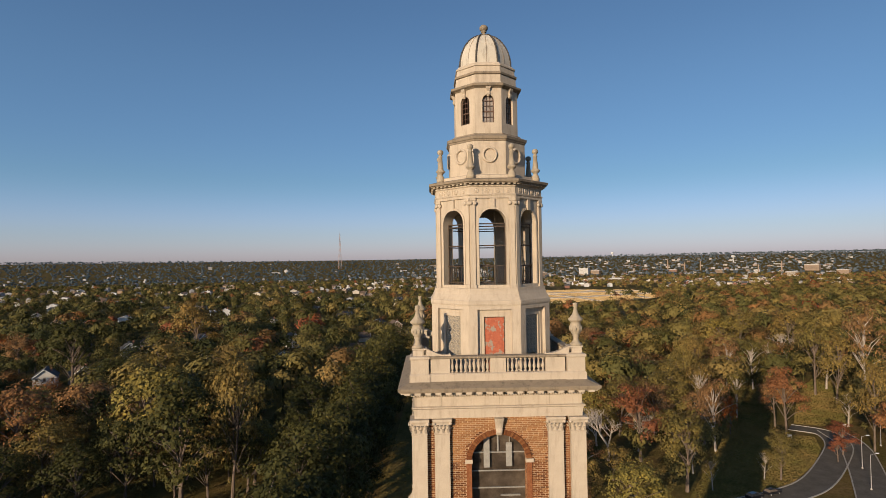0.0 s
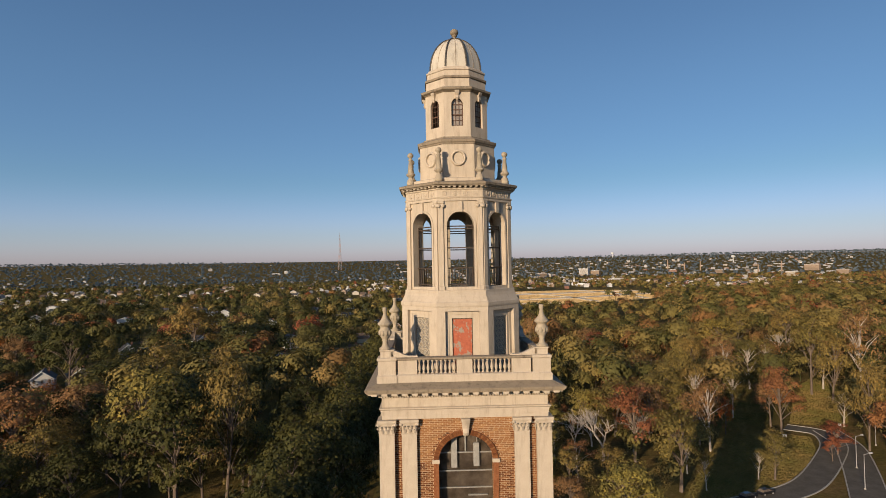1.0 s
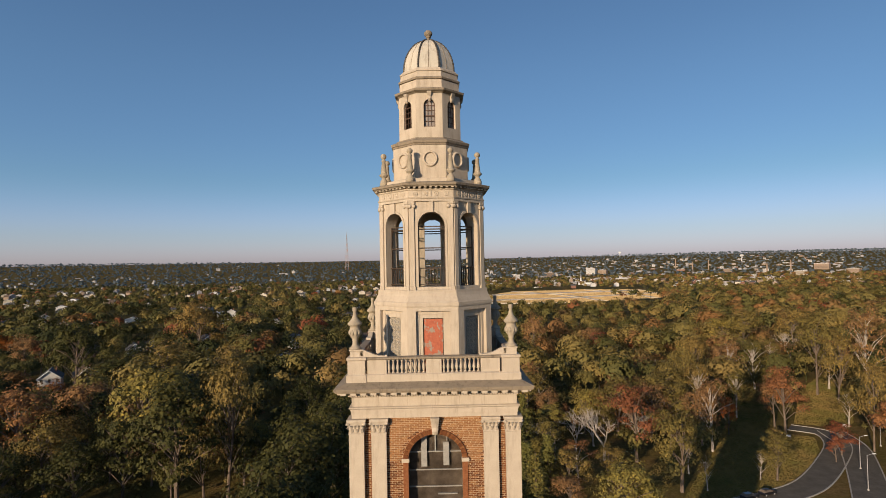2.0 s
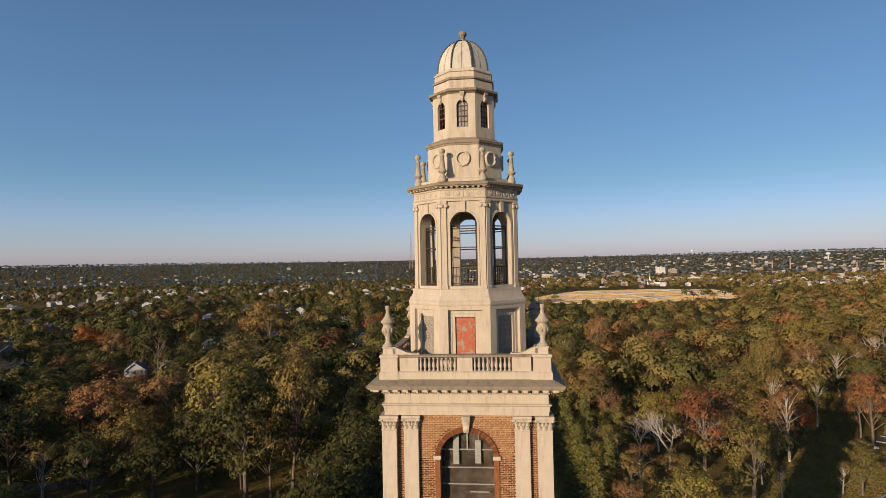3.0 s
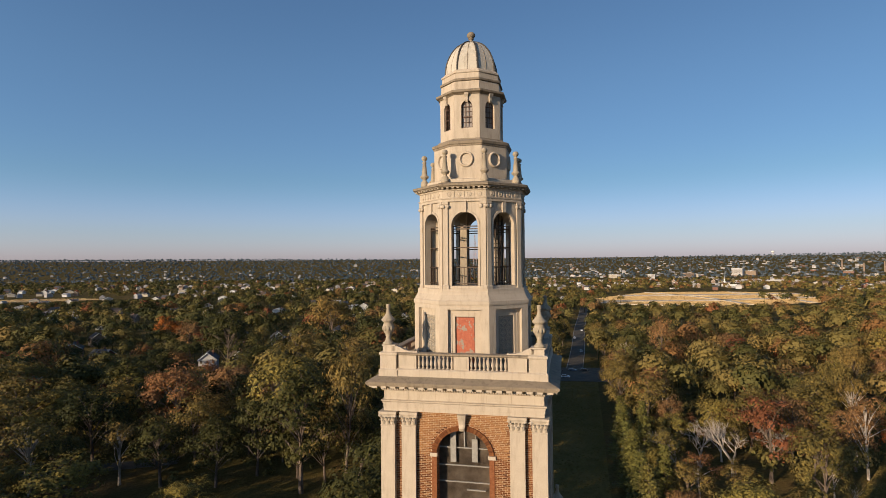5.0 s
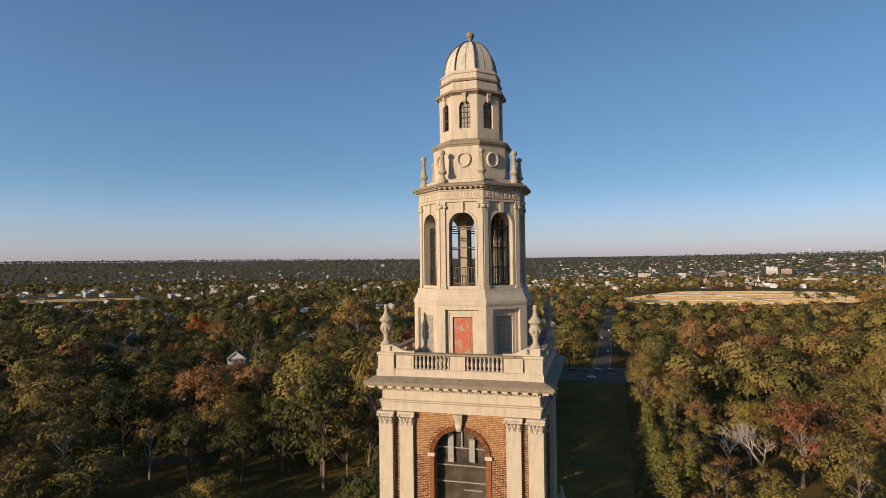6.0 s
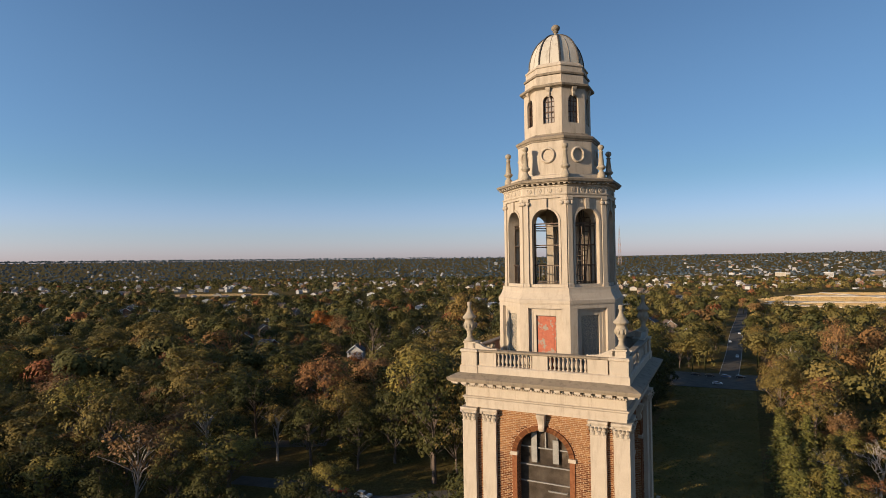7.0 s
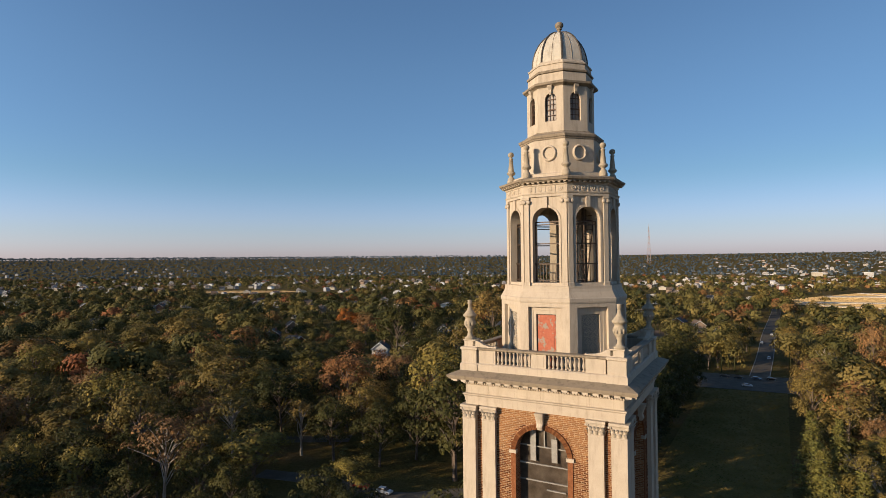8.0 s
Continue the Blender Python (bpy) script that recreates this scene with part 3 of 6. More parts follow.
# belfry: open arches
bel = None
for k in range(8):
    m = spin(k)
    if k == 0:
        bel = part("belfry_arch", pierced(bmesh.new(), 2.88, 0.72, 2.88 * T8, 58.2, 62.9, 0.73, 58.38, 61.58, True, T8), STONE, tower, "limestone belfry wall with open arch")
        bm = bmesh.new()
        a, c = arch_line(0.73, 61.58, 18), arch_line(0.84, 61.58, 18)
        rows = [[bm.verts.new((x, y, z)) for x, z in line] for line, y in ((a, -2.85), (a, -2.92), (c, -2.92), (c, -2.87))]
        for i in range(18):
            for p, q in ((0, 1), (1, 2), (2, 3)):
                bm.faces.new((rows[p][i], rows[p][i + 1], rows[q][i + 1], rows[q][i]))
        for s in (-1, 1):
            box(bm, s * 0.785 - 0.055, s * 0.785 + 0.055, -2.92, -2.87, 58.38, 61.58)
        box(bm, -0.12, 0.12, -2.98, -2.87, 62.28, 62.84)
        trim_arch = part("archivolt", bm, STONE, tower, "moulded arch trim with key")
        # paired corner pilasters, one near each end of the side
        bm = bmesh.new()
        line = [(0.16, 58.21), (0.16, 58.40), (0.13, 58.43), (0.13, 62.5), (0.125, 62.70), (0.16, 62.73), (0.16, 62.86)]
        rows = [[bm.verts.new(v) for v in ((-w, -2.87, z), (-w, -2.83 - w, z), (w, -2.83 - w, z), (w, -2.87, z))] for w, z in line]
        for lo, hi in zip(rows, rows[1:]):
            for i in range(4):
                bm.faces.new((lo[i], lo[(i + 1) % 4], hi[(i + 1) % 4], hi[i]))
        bm.faces.new(rows[0]), bm.faces.new(rows[-1])
        pil = part("corner_pilaster", bm, STONE, tower, "slender corner pilaster")
        vol = part("volute", ring(bmesh.new(), [(0.085, -0.06), (0.10, -0.05), (0.10, 0.05), (0.05, 0.07)], 12, True, pose(0, -2.965, 62.6, 90)), STONE, pil, "scrolled capital", True)
        vol.matrix_basis = pose(-0.12, 0, 0)
        again(vol, pose(0.12, 0, 0))
        pil.matrix_basis = pose(-1.05, 0, 0)
        copy_thing(pil, pose(1.05, 0, 0))
        # steel screen in the arch
        bm = bmesh.new()
        for x in (-0.70, 0.70):
            box(bm, x - 0.022, x + 0.022, -2.52, -2.47, 58.38, 61.55 + (0.55 if abs(x) < 0.5 else 0))
        for z in (60.42, 61.42, 61.56):
            box(bm, -0.72, 0.72, -2.525, -2.465, z - 0.03, z + 0.03)
        screen = part("steel_screen", bm, STEEL, tower, "dark steel frame in the arch")
        part("guard_rail", box(bmesh.new(), -0.72, 0.72, -2.60, -2.54, 59.33, 59.39), STEEL, screen, "dark guard rail")
        part("bottom_rail", box(bmesh.new(), -0.72, 0.72, -2.60, -2.54, 58.48, 58.52), STEEL, screen)
        bar = part("rail_bar", box(bmesh.new(), -0.014, 0.014, -2.585, -2.555, 58.4, 59.36), STEEL, screen)
        bar.matrix_basis = pose(-0.63, 0, 0)
        for i in range(1, 8):
            again(bar, pose(-0.63 + i * 0.18, 0, 0))
    else:
        for o in (bel, trim_arch):
            again(o, m)
        copy_thing(pil, m @ pose(-1.05, 0, 0)), copy_thing(pil, m @ pose(1.05, 0, 0))
        copy_thing(screen, m)
part("belfry_floor", ring(bmesh.new(), [(2.15, 58.1), (2.15, 58.3)], 8), INNER, tower, "belfry floor")
part("belfry_ceiling", ring(bmesh.new(), [(2.14, 62.8), (2.14, 62.95)], 8), INNER, tower, "belfry ceiling")
part("stair_core", box(bmesh.new(), 0.5, 1.05, 0.3, 1.0, 58.3, 62.8), INNER, tower, "plastered stair core")
part("pier_core", box(bmesh.new(), -0.85, -0.45, 0.3, 0.9, 58.3, 62.8), INNER, tower, "plastered inner pier")
bm = bmesh.new()
for i in range(14):
    box(bm, 1.12, 1.6, -0.9 + i * 0.13, -0.74 + i * 0.13, 58.5 + i * 0.27, 58.54 + i * 0.27)
for x in (1.1, 1.62):
    tube(bm, (x, -0.9, 58.4), (x, 0.95, 62.2), 0.04, 0.04, 6)
for x, y in ((1.1, -0.9), (1.62, -0.9), (1.36, -0.3), (1.1, 0.3), (1.62, 0.95)):
    tube(bm, (x, y, 58.3), (x, y, 62.8), 0.045, 0.045, 6)
part("steel_stair", bm, STEEL, tower, "steep dark steel stair")

# belfry entablature with medallions
bm = ring(bmesh.new(), [(2.6, 62.86), (2.98, 62.86), (2.98, 62.98), (3.01, 63.0), (3.03, 63.06), (2.95, 63.08), (2.95, 63.42), (3.0, 63.46), (3.0, 63.52), (3.05, 63.54), (2.6, 63.54)], 8)
ent8 = part("belfry_entablature", bm, STONE, tower, "octagonal frieze with medallions")
bm = ring(bmesh.new(), [(0.125, -0.03), (0.125, 0.02), (0.10, 0.03), (0.09, 0.012), (0.05, 0.012), (0.03, 0.03)], 14)
med = part("medallion", bm, STONE, ent8, "round carved medallion")
bar = part("frieze_strip", box(bmesh.new(), -0.03, 0.03, -2.975, -2.94, 63.08, 63.42), STONE, ent8, "upright frieze strip")
block = part("cornice_block", box(bmesh.new(), -0.07, 0.07, -3.2, -3.0, 63.545, 63.61), STONE, ent8, "small block below the cornice")
start = True
for k in range(8):
    for i in range(4):
        mm = spin(k) @ pose(-0.84 + i * 0.56, -2.955, 63.25, 90)
        if start:
            med.matrix_basis = mm
        else:
            again(med, mm)
        if i < 3:
            mm = spin(k) @ pose(-0.56 + i * 0.56, 0, 0)
            if start:
                bar.matrix_basis = mm
            else:
                again(bar, mm)
        start = False
    for i in range(9):
        if k == 0 and i == 0:
            block.matrix_basis = pose(-1.16, 0, 0)
        else:
            again(block, spin(k) @ pose(-1.16 + i * 0.29, 0, 0))
bm = ring(bmesh.new(), [(2.7, 63.605), (3.24, 63.61), (3.24, 63.65), (3.31, 63.68), (3.33, 63.79), (3.26, 63.82), (2.95, 63.9), (2.62, 63.93), (2.3, 63.94)], 8)
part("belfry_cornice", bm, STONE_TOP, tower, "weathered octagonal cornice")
part("drum_plinth", ring(bmesh.new(), [(2.62, 63.9), (2.62, 64.1), (2.55, 64.14), (2.2, 64.16)], 8), STONE, tower, "stepped plinth")

# obelisks at the corners of the belfry cornice
ob_profile = [(0.23, 63.88), (0.23, 64.12), (0.20, 64.14), (0.20, 64.24), (0.15, 64.30), (0.11, 64.38), (0.12, 64.42), (0.21, 64.50), (0.25, 64.56), (0.25, 64.62), (0.19, 64.67), (0.17, 64.70), (0.165, 64.74), (0.10, 65.45), (0.13, 65.49), (0.13, 65.53), (0.08, 65.57),
              (0.085, 65.62), (0.15, 65.68), (0.175, 65.77), (0.155, 65.86), (0.09, 65.93), (0.02, 65.95)]
ob = tagged(part("stone_obelisk", ring(bmesh.new(), ob_profile, 14), STONE_URN, None, "", True), "turned stone obelisk with a ball top", "finial", "obelisks round the belfry cornice")
for k in range(8):
    a = radians(22.5 + 45 * k)
    m = pose(2.95 * math.sin(a), -2.95 * math.cos(a), 0)
    if k == 0:
        ob.matrix_basis = m
    else:
        copy_thing(ob, m)

# drum with ringed roundels
part("drum", ring(bmesh.new(), [(2.2, 64.1), (2.2, 65.98), (2.0, 65.985)], 8), STONE, tower, "plain octagonal drum")
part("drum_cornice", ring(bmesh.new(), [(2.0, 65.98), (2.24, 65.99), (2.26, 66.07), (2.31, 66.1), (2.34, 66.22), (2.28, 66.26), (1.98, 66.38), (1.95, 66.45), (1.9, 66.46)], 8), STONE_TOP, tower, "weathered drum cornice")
bm = ring(bmesh.new(), [(0.31, 0.0), (0.31, 0.08), (0.335, 0.12), (0.38, 0.125), (0.42, 0.09), (0.44, 0.0)], 28, False)
rnd_ring = part("roundel_ring", bm, STONE, tower, "moulded stone ring", True)
rnd_disc = part("roundel_disc", ring(bmesh.new(), [(0.30, 0.0), (0.29, 0.012)], 28), STONE, tower, "flat roundel disc")
for k in range(8):
    m = spin(k) @ pose(0, -2.2, 65.24, 90)
    if k == 0:
        rnd_ring.matrix_basis = rnd_disc.matrix_basis = m
    else:
        again(rnd_ring, m), again(rnd_disc, m)

# lantern with small arched windows
for k in range(8):
    m = spin(k)
    if k == 0:
        lan = part("lantern_wall", pierced(bmesh.new(), 1.85, 0.3, 1.85 * T8, 66.4, 68.9, 0.34, 67.04, 68.2, True, T8), STONE, tower, "lantern wall with small arched window")
        bm = bmesh.new()
        f = bm.faces.new([bm.verts.new((x, -1.66, z)) for x, z in [(0.36, 67.0)] + arch_line(0.36, 68.2) + [(-0.36, 67.0)]])
        bmesh.ops.solidify(bm, geom=[f], thickness=0.02)
        lw = part("small_window", bm, PALE_GLASS, tower, "small arched window with many panes")
        bm = bmesh.new()
        for x in (-0.32, 0.32):
            box(bm, x - 0.03, x + 0.03, -1.73, -1.68, 67.04, 68.22)
        for z, h in ((67.06, 0.025), (67.36, 0.012), (67.66, 0.03), (67.95, 0.012), (68.22, 0.02)):
            box(bm, -0.33, 0.33, -1.725, -1.685, z - h, z + h)
        for x in (-0.1, 0.1):
            box(bm, x - 0.01, x + 0.01, -1.72, -1.685, 67.06, 68.46)
        a = arch_line(0.34, 68.2, 12)
        for p, q in zip(a, a[1:]):
            tube(bm, (p[0] * 0.93, -1.70, p[1]), (q[0] * 0.93, -1.70, q[1]), 0.03, 0.03, 4)
        part("window_frame", bm, RUST, lw, "dark rusty steel window frame")
        bm = bmesh.new()
        rows = [(0.07, 68.44, 0.05), (0.08, 68.55, 0.12), (0.085, 68.7, 0.09), (0.12, 68.82, 0.17), (0.14, 68.93, 0.2)]
        loops = [[bm.verts.new(v) for v in ((-w, -1.84, z), (-w, -1.85 - d, z), (w, -1.85 - d, z), (w, -1.84, z))] for w, z, d in rows]
        for lo, hi in zip(loops, loops[1:]):
            for i in range(4):
                bm.faces.new((lo[i], lo[(i + 1) % 4], hi[(i + 1) % 4], hi[i]))
        bm.faces.new(loops[0]), bm.faces.new(loops[-1])
        con = part("console", bm, STONE, tower, "scrolled console over the small window")
    else:
        again(lan, m), again(con, m), copy_thing(lw, m)
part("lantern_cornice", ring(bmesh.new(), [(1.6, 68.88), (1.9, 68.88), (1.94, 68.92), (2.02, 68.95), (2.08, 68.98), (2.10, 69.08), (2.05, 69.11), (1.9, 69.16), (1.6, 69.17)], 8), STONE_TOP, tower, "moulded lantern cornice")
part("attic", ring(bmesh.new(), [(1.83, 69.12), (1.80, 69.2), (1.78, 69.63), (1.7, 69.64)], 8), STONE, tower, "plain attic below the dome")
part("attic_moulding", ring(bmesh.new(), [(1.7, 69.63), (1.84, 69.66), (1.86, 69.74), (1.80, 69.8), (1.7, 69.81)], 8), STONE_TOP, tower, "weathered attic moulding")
part("dome_base", ring(bmesh.new(), [(1.74, 69.80), (1.72, 70.1), (1.77, 70.12), (1.77, 70.2), (1.70, 70.22), (1.6, 70.35), (1.4, 70.4)], 8), STONE, tower, "stepped dome base")
dome_line = [(1.52 * math.cos(a), 70.34 + 2.0 * math.sin(a)) for a in (math.pi / 2 * i / 14 for i in range(14))] + [(0.12, 72.34)]
dome = part("dome", ring(bmesh.new(), [(1.55, 70.24)] + dome_line, 8), STONE_DOME, tower, "eight-sided pale stone dome")
for k in range(8):
    bm = bmesh.new()
    a, c = radians(22.5 + 45 * k), 1 / math.cos(math.pi / 8)
    for (r0, z0), (r1, z1) in zip(dome_line, dome_line[1:]):
        tube(bm, (r0 * c * math.sin(a), -r0 * c * math.cos(a), z0), (r1 * c * math.sin(a), -r1 * c * math.cos(a), z1), 0.065, 0.055, 6)
    part("dome_rib", bm, LEAD, dome, "dark lead-covered rib")
    bm = bmesh.new()
    a = radians(45 * k)
    for (r0, z0), (r1, z1) in zip(dome_line, dome_line[1:-2]):
        tube(bm, (r0 * math.sin(a), -r0 * math.cos(a), z0), (r1 * math.sin(a), -r1 * math.cos(a), z1), 0.022, 0.018, 4)
    part("dome_seam", bm, STONE_TOP, dome, "thin joint down the dome")
part("ball_finial", ring(bmesh.new(), [(0.26, 72.28), (0.24, 72.33), (0.13, 72.37), (0.10, 72.45), (0.10, 72.52), (0.17, 72.54), (0.17, 72.57), (0.11, 72.59), (0.17, 72.62), (0.24, 72.69), (0.26, 72.77), (0.24, 72.85), (0.15, 72.93), (0.04, 72.95)], 20), STONE_TOP, tower, "weathered ball finial", True)

# true proportions of the storeys: breadth, height and lift of each
STOREYS = {
    "shaft": (1.035, 0.978, 1.41), "entablature": (1.01, 1.057, -2.67), "parapet": (1.015, 0.906, 5.38), "urn": (1.015, 1.09, -4.82),
    "octagon": (1.05, 1.04, -1.96), "belfry": (1.02, 1.05, -2.56), "obelisk": (1.0, 0.93, 5.11), "drum": (0.985, 1.05, -2.56), "lantern": (0.975, 1.0625, -3.39),
}
STOREY_OF = {name: storey for storey, names in {
    "shaft": "lower_shaft brick_wall brick_arch impost keystone tall_window pilaster", "entablature": "entablature cornice", "parapet": "parapet deck", "urn": "stone_urn",
    "octagon": "octagon_face door_surround architrave metal_door panel_backing octagon_ledge", "obelisk": "stone_obelisk", "drum": "drum drum_cornice roundel_ring roundel_disc",
    "lantern": "lantern_wall small_window console lantern_cornice attic attic_moulding dome_base dome ball_finial"}.items() for name in names.split()}
for ob in [*tower.children, *[o for o in scene.objects if o.name.split(".")[0] in ("stone_urn", "stone_obelisk")]]:
    wide, tall, lift = STOREYS[STOREY_OF.get(ob.name.split(".")[0], "belfry")]
    ob.matrix_basis = Matrix.Translation((0, 0, lift)) @ Matrix.Diagonal((wide, wide, tall, 1)) @ ob.matrix_basis

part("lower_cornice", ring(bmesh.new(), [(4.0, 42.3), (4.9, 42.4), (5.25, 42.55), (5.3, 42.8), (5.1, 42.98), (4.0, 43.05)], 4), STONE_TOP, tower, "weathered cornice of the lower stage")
for x in (-4.7, 4.7):
    for y in (-4.7, 4.7):
        copy_thing(urn, pose(x, y, -17.38))["group"] = "urns on the lower stage"


# ---------------------------------------------------------------- ground, lawns, roads
def site(x, y):
    """From the park's plan to its place round the tower."""
    return 3.0 + 1.067 * (x - 2) + 0.023 * (y + 42), -33.5 + 0.074 * (x - 2) + 0.833 * (y + 42)


def level(x, y):
    """The ground's place in the world below a point of the plan."""
    a, c = site(x, y)
    return a, c, ground_z(math.hypot(a, c))


def ground_z(r):
    k = min(max((r - 2000) / 2100, 0), 1)
    return 84 * k * k * (3 - 2 * k) + (1.6 * math.sin(r / 310) if r > 2000 else 0) * k


def build_ground():
    radii = [0, 60, 150, 300, 600, 1000, 1500, 2000, 2300, 2600, 2900, 3200, 3500, 3800, 4100, 4400, 4700, 4930]
    bm, n = bmesh.new(), 72
    rows = [[bm.verts.new((0, 0, 0))]]
    for r in radii[1:]:
        rows.append([bm.verts.new((r * math.sin(2 * math.pi * i / n), r * math.cos(2 * math.pi * i / n), ground_z(r))) for i in range(n)])
    for i in range(n):
        bm.faces.new((rows[0][0], rows[1][(i + 1) % n], rows[1][i]))
    for a, c in zip(rows[1:], rows[2:]):
        for i in range(n):
            bm.faces.new((a[i], a[(i + 1) % n], c[(i + 1) % n], c[i]))
    ob = part("ground", bm, GROUND, None, "wooded park ground with dry grass and leaf litter", True)
    return tagged(ob, category="ground", kind="structure")


build_ground()


def sheet(name, pts, z, material, label, category):
    bm = bmesh.new()
    f = bm.faces.new([bm.verts.new((*site(x, y), z)) for x, y in pts])
    if f.normal.z < 0:
        f.normal_flip()
    ex = bmesh.ops.extrude_face_region(bm, geom=[f])
    for v in [g for g in ex["geom"] if isinstance(g, bmesh.types.BMVert)]:
        v.co.z -= 0.5
    bmesh.ops.triangulate(bm, faces=bm.faces[:])
    return tagged(part(name, bm, material, None, label), category=category, kind="structure")


def bend(pts, steps=6):
    """A smooth line through the points."""
    v = [Vector((x, y, 0)) for x, y in pts]
    v = [v[0] * 2 - v[1]] + v + [v[-1] * 2 - v[-2]]
    out = []
    for i in range(1, len(v) - 2):
        for s in range(steps):
            u = s / steps
            out.append(0.5 * (2 * v[i] + (v[i + 1] - v[i - 1]) * u + (2 * v[i - 1] - 5 * v[i] + 4 * v[i + 1] - v[i + 2]) * u * u + (3 * v[i] - v[i - 1] - 3 * v[i + 1] + v[i + 2]) * u ** 3))
    return out + [v[-2]]


def road(name, pts, width, z, label, kerbs=True, material=None):
    line = bend([site(x, y) for x, y in pts])
    sides = []
    for i, p in enumerate(line):
        d = (line[min(i + 1, len(line) - 1)] - line[max(i - 1, 0)]).normalized()
        sides.append((p, Vector((-d.y, d.x, 0))))
    def strip(bm, a, c, z0, z1):
        rows = [[bm.verts.new(p + n * o + Vector((0, 0, h))) for o, h in ((a, z0), (a, z1), (c, z1), (c, z0))] for p, n in sides]
        for r, q in zip(rows, rows[1:]):
            for j in range(3):
                bm.faces.new((r[j], q[j], q[j + 1], r[j + 1]))
        bm.faces.new(rows[0]), bm.faces.new(rows[-1])
        return bm
    ob = tagged(part(name, strip(bmesh.new(), -width / 2, width / 2, -0.4, z), material or ASPHALT, None, label), category="road", kind="structure")
    if kerbs:
        for s in (-1, 1):
            a, c = sorted((s * width / 2, s * (width / 2 + 0.3)))
            part("kerb", strip(bmesh.new(), a, c, -0.4, z + 0.15), KERB, ob, "pale concrete kerb")
    return ob


MALL = [(-21, 20), (10, 20), (10, 306), (-21, 306)]
SHADE_LAWN = [(52.3, 123.0), (77.4, 167.5), (119.6, 255.2), (154.4, 324.7), (164.1, 322.5), (118.7, 219.0), (89.8, 158.8), (67.9, 120.4)]
STRIP_LAWN = [(39.8, 125.0), (53.0, 150.6), (74.2, 190.2), (85.4, 203.6), (81.9, 188.7), (60.5, 146.6), (47.0, 123.8)]
KERB_LAWN = [(69.6, 123.4), (90.4, 158.7), (104.4, 178.3), (110.5, 171.9), (104.6, 158.1), (95.4, 144.9), (82.1, 130.5)]
FAR_LAWN = [(113.2, 191.2), (145.1, 249.9), (175.7, 286.9), (165.7, 245.7), (132.4, 187.6), (123.2, 184.3)]
POCKET = [(20, 112), (54, 112), (46, 168), (36, 174), (24, 166)]
LEFT_LAWN = [(-174, 122), (-157, 127), (-143, 115), (-150, 103), (-168, 108)]
YARD = [(-92, 98), (-52, 98), (-46, 140), (-64, 142), (-72, 128), (-92, 122)]
DRY_FIELD = [(24, 960), (70, 905), (150, 900), (235, 935), (290, 960), (335, 1040), (345, 1270), (250, 1320), (110, 1300), (60, 1180), (20, 1080)]
WEST_FIELD = [(-1000, 985), (-940, 938), (-880, 950), (-800, 1000), (-772, 1060), (-840, 1080), (-920, 1050)]
sheet("lawn", MALL, 0.03, LAWN, "long mown lawn behind the tower", "lawn")
sheet("lawn", SHADE_LAWN, 0.036, LAWN, "mown lawn between autumn trees", "lawn")
sheet("lawn", STRIP_LAWN, 0.042, LAWN, "narrow strip of sunlit grass", "lawn")
sheet("lawn", KERB_LAWN, 0.06, LAWN, "grass patch edged by a kerb", "lawn")
sheet("lawn", FAR_LAWN, 0.048, LAWN, "open lawn in front of trees", "lawn")
sheet("lawn", LEFT_LAWN, 0.03, LAWN, "small clearing of grass", "lawn")
sheet("field", DRY_FIELD, 0.05, FIELD, "dry tan playing field", "field")
sheet("field", WEST_FIELD, 0.05, FIELD, "pale dry field beyond the woods", "field")
for pts, w in (([(30, 1000), (180, 1030), (335, 1120)], 18), ([(110, 1290), (180, 1100), (205, 925)], 9), ([(28, 968), (80, 915), (150, 908)], 9), ([(60, 1165), (190, 1190), (340, 1230)], 24), ([(250, 1300), (285, 1120), (290, 972)], 8)):
    road("gravel_bank", pts, w, 0.9, "pale gravel bank across the field", False, GRAVEL)
road("gravel_path", [(-985, 985), (-900, 975), (-810, 1030)], 12, 0.12, "pale strip along the far field", False, GRAVEL)
DRIVE = [(59.6, 115.5), (74.4, 120.9), (87.4, 129.2), (103.9, 149.1), (113.3, 163.7), (116.1, 176.9), (109.2, 186.1)]
SIDE_DRIVE = [(92.1, 110.2), (106.5, 138.7), (116.1, 160.5), (119.5, 178.6)]
drive = road("road", DRIVE, 7.0, 0.08, "asphalt park drive with a pale kerb")
road("road", SIDE_DRIVE, 8.0, 0.09, "straight asphalt drive beside the park lawn")
sheet("parking", [(-24, 308), (14, 308), (17, 352), (-27, 352)], 0.07, ASPHALT, "asphalt plaza at the end of the lawn", "road")
road("road", [(-1, 350), (0, 440), (0, 560), (2, 700), (4, 860)], 8.5, 0.10, "straight asphalt street between trees")
road("road", [(-150, 352), (-60, 342), (-20, 336), (14, 336), (70, 352), (120, 372)], 8, 0.11, "asphalt cross street", False)
road("road", [(-112, 108), (-95, 111), (-80, 109), (-69, 111), (-55, 122), (-34, 112)], 6, 0.07, "shaded asphalt drive", False)
road("road", [(-230, 140), (-190, 129), (-165, 126), (-140, 134), (-110, 152)], 7, 0.09, "shaded asphalt drive under trees", False)


# ---------------------------------------------------------------- clearings
def inside(x, y, pts):
    hit, j = False, len(pts) - 1
    for i in range(len(pts)):
        (xa, ya), (xb, yb) = pts[i], pts[j]
        if (ya > y) != (yb > y) and x < (xb - xa) * (y - ya) / (yb - ya) + xa:
            hit = not hit
        j = i
    return hit


HOUSES, BLOCKS = [], []
EYE_AT = (2.0, -42.0)


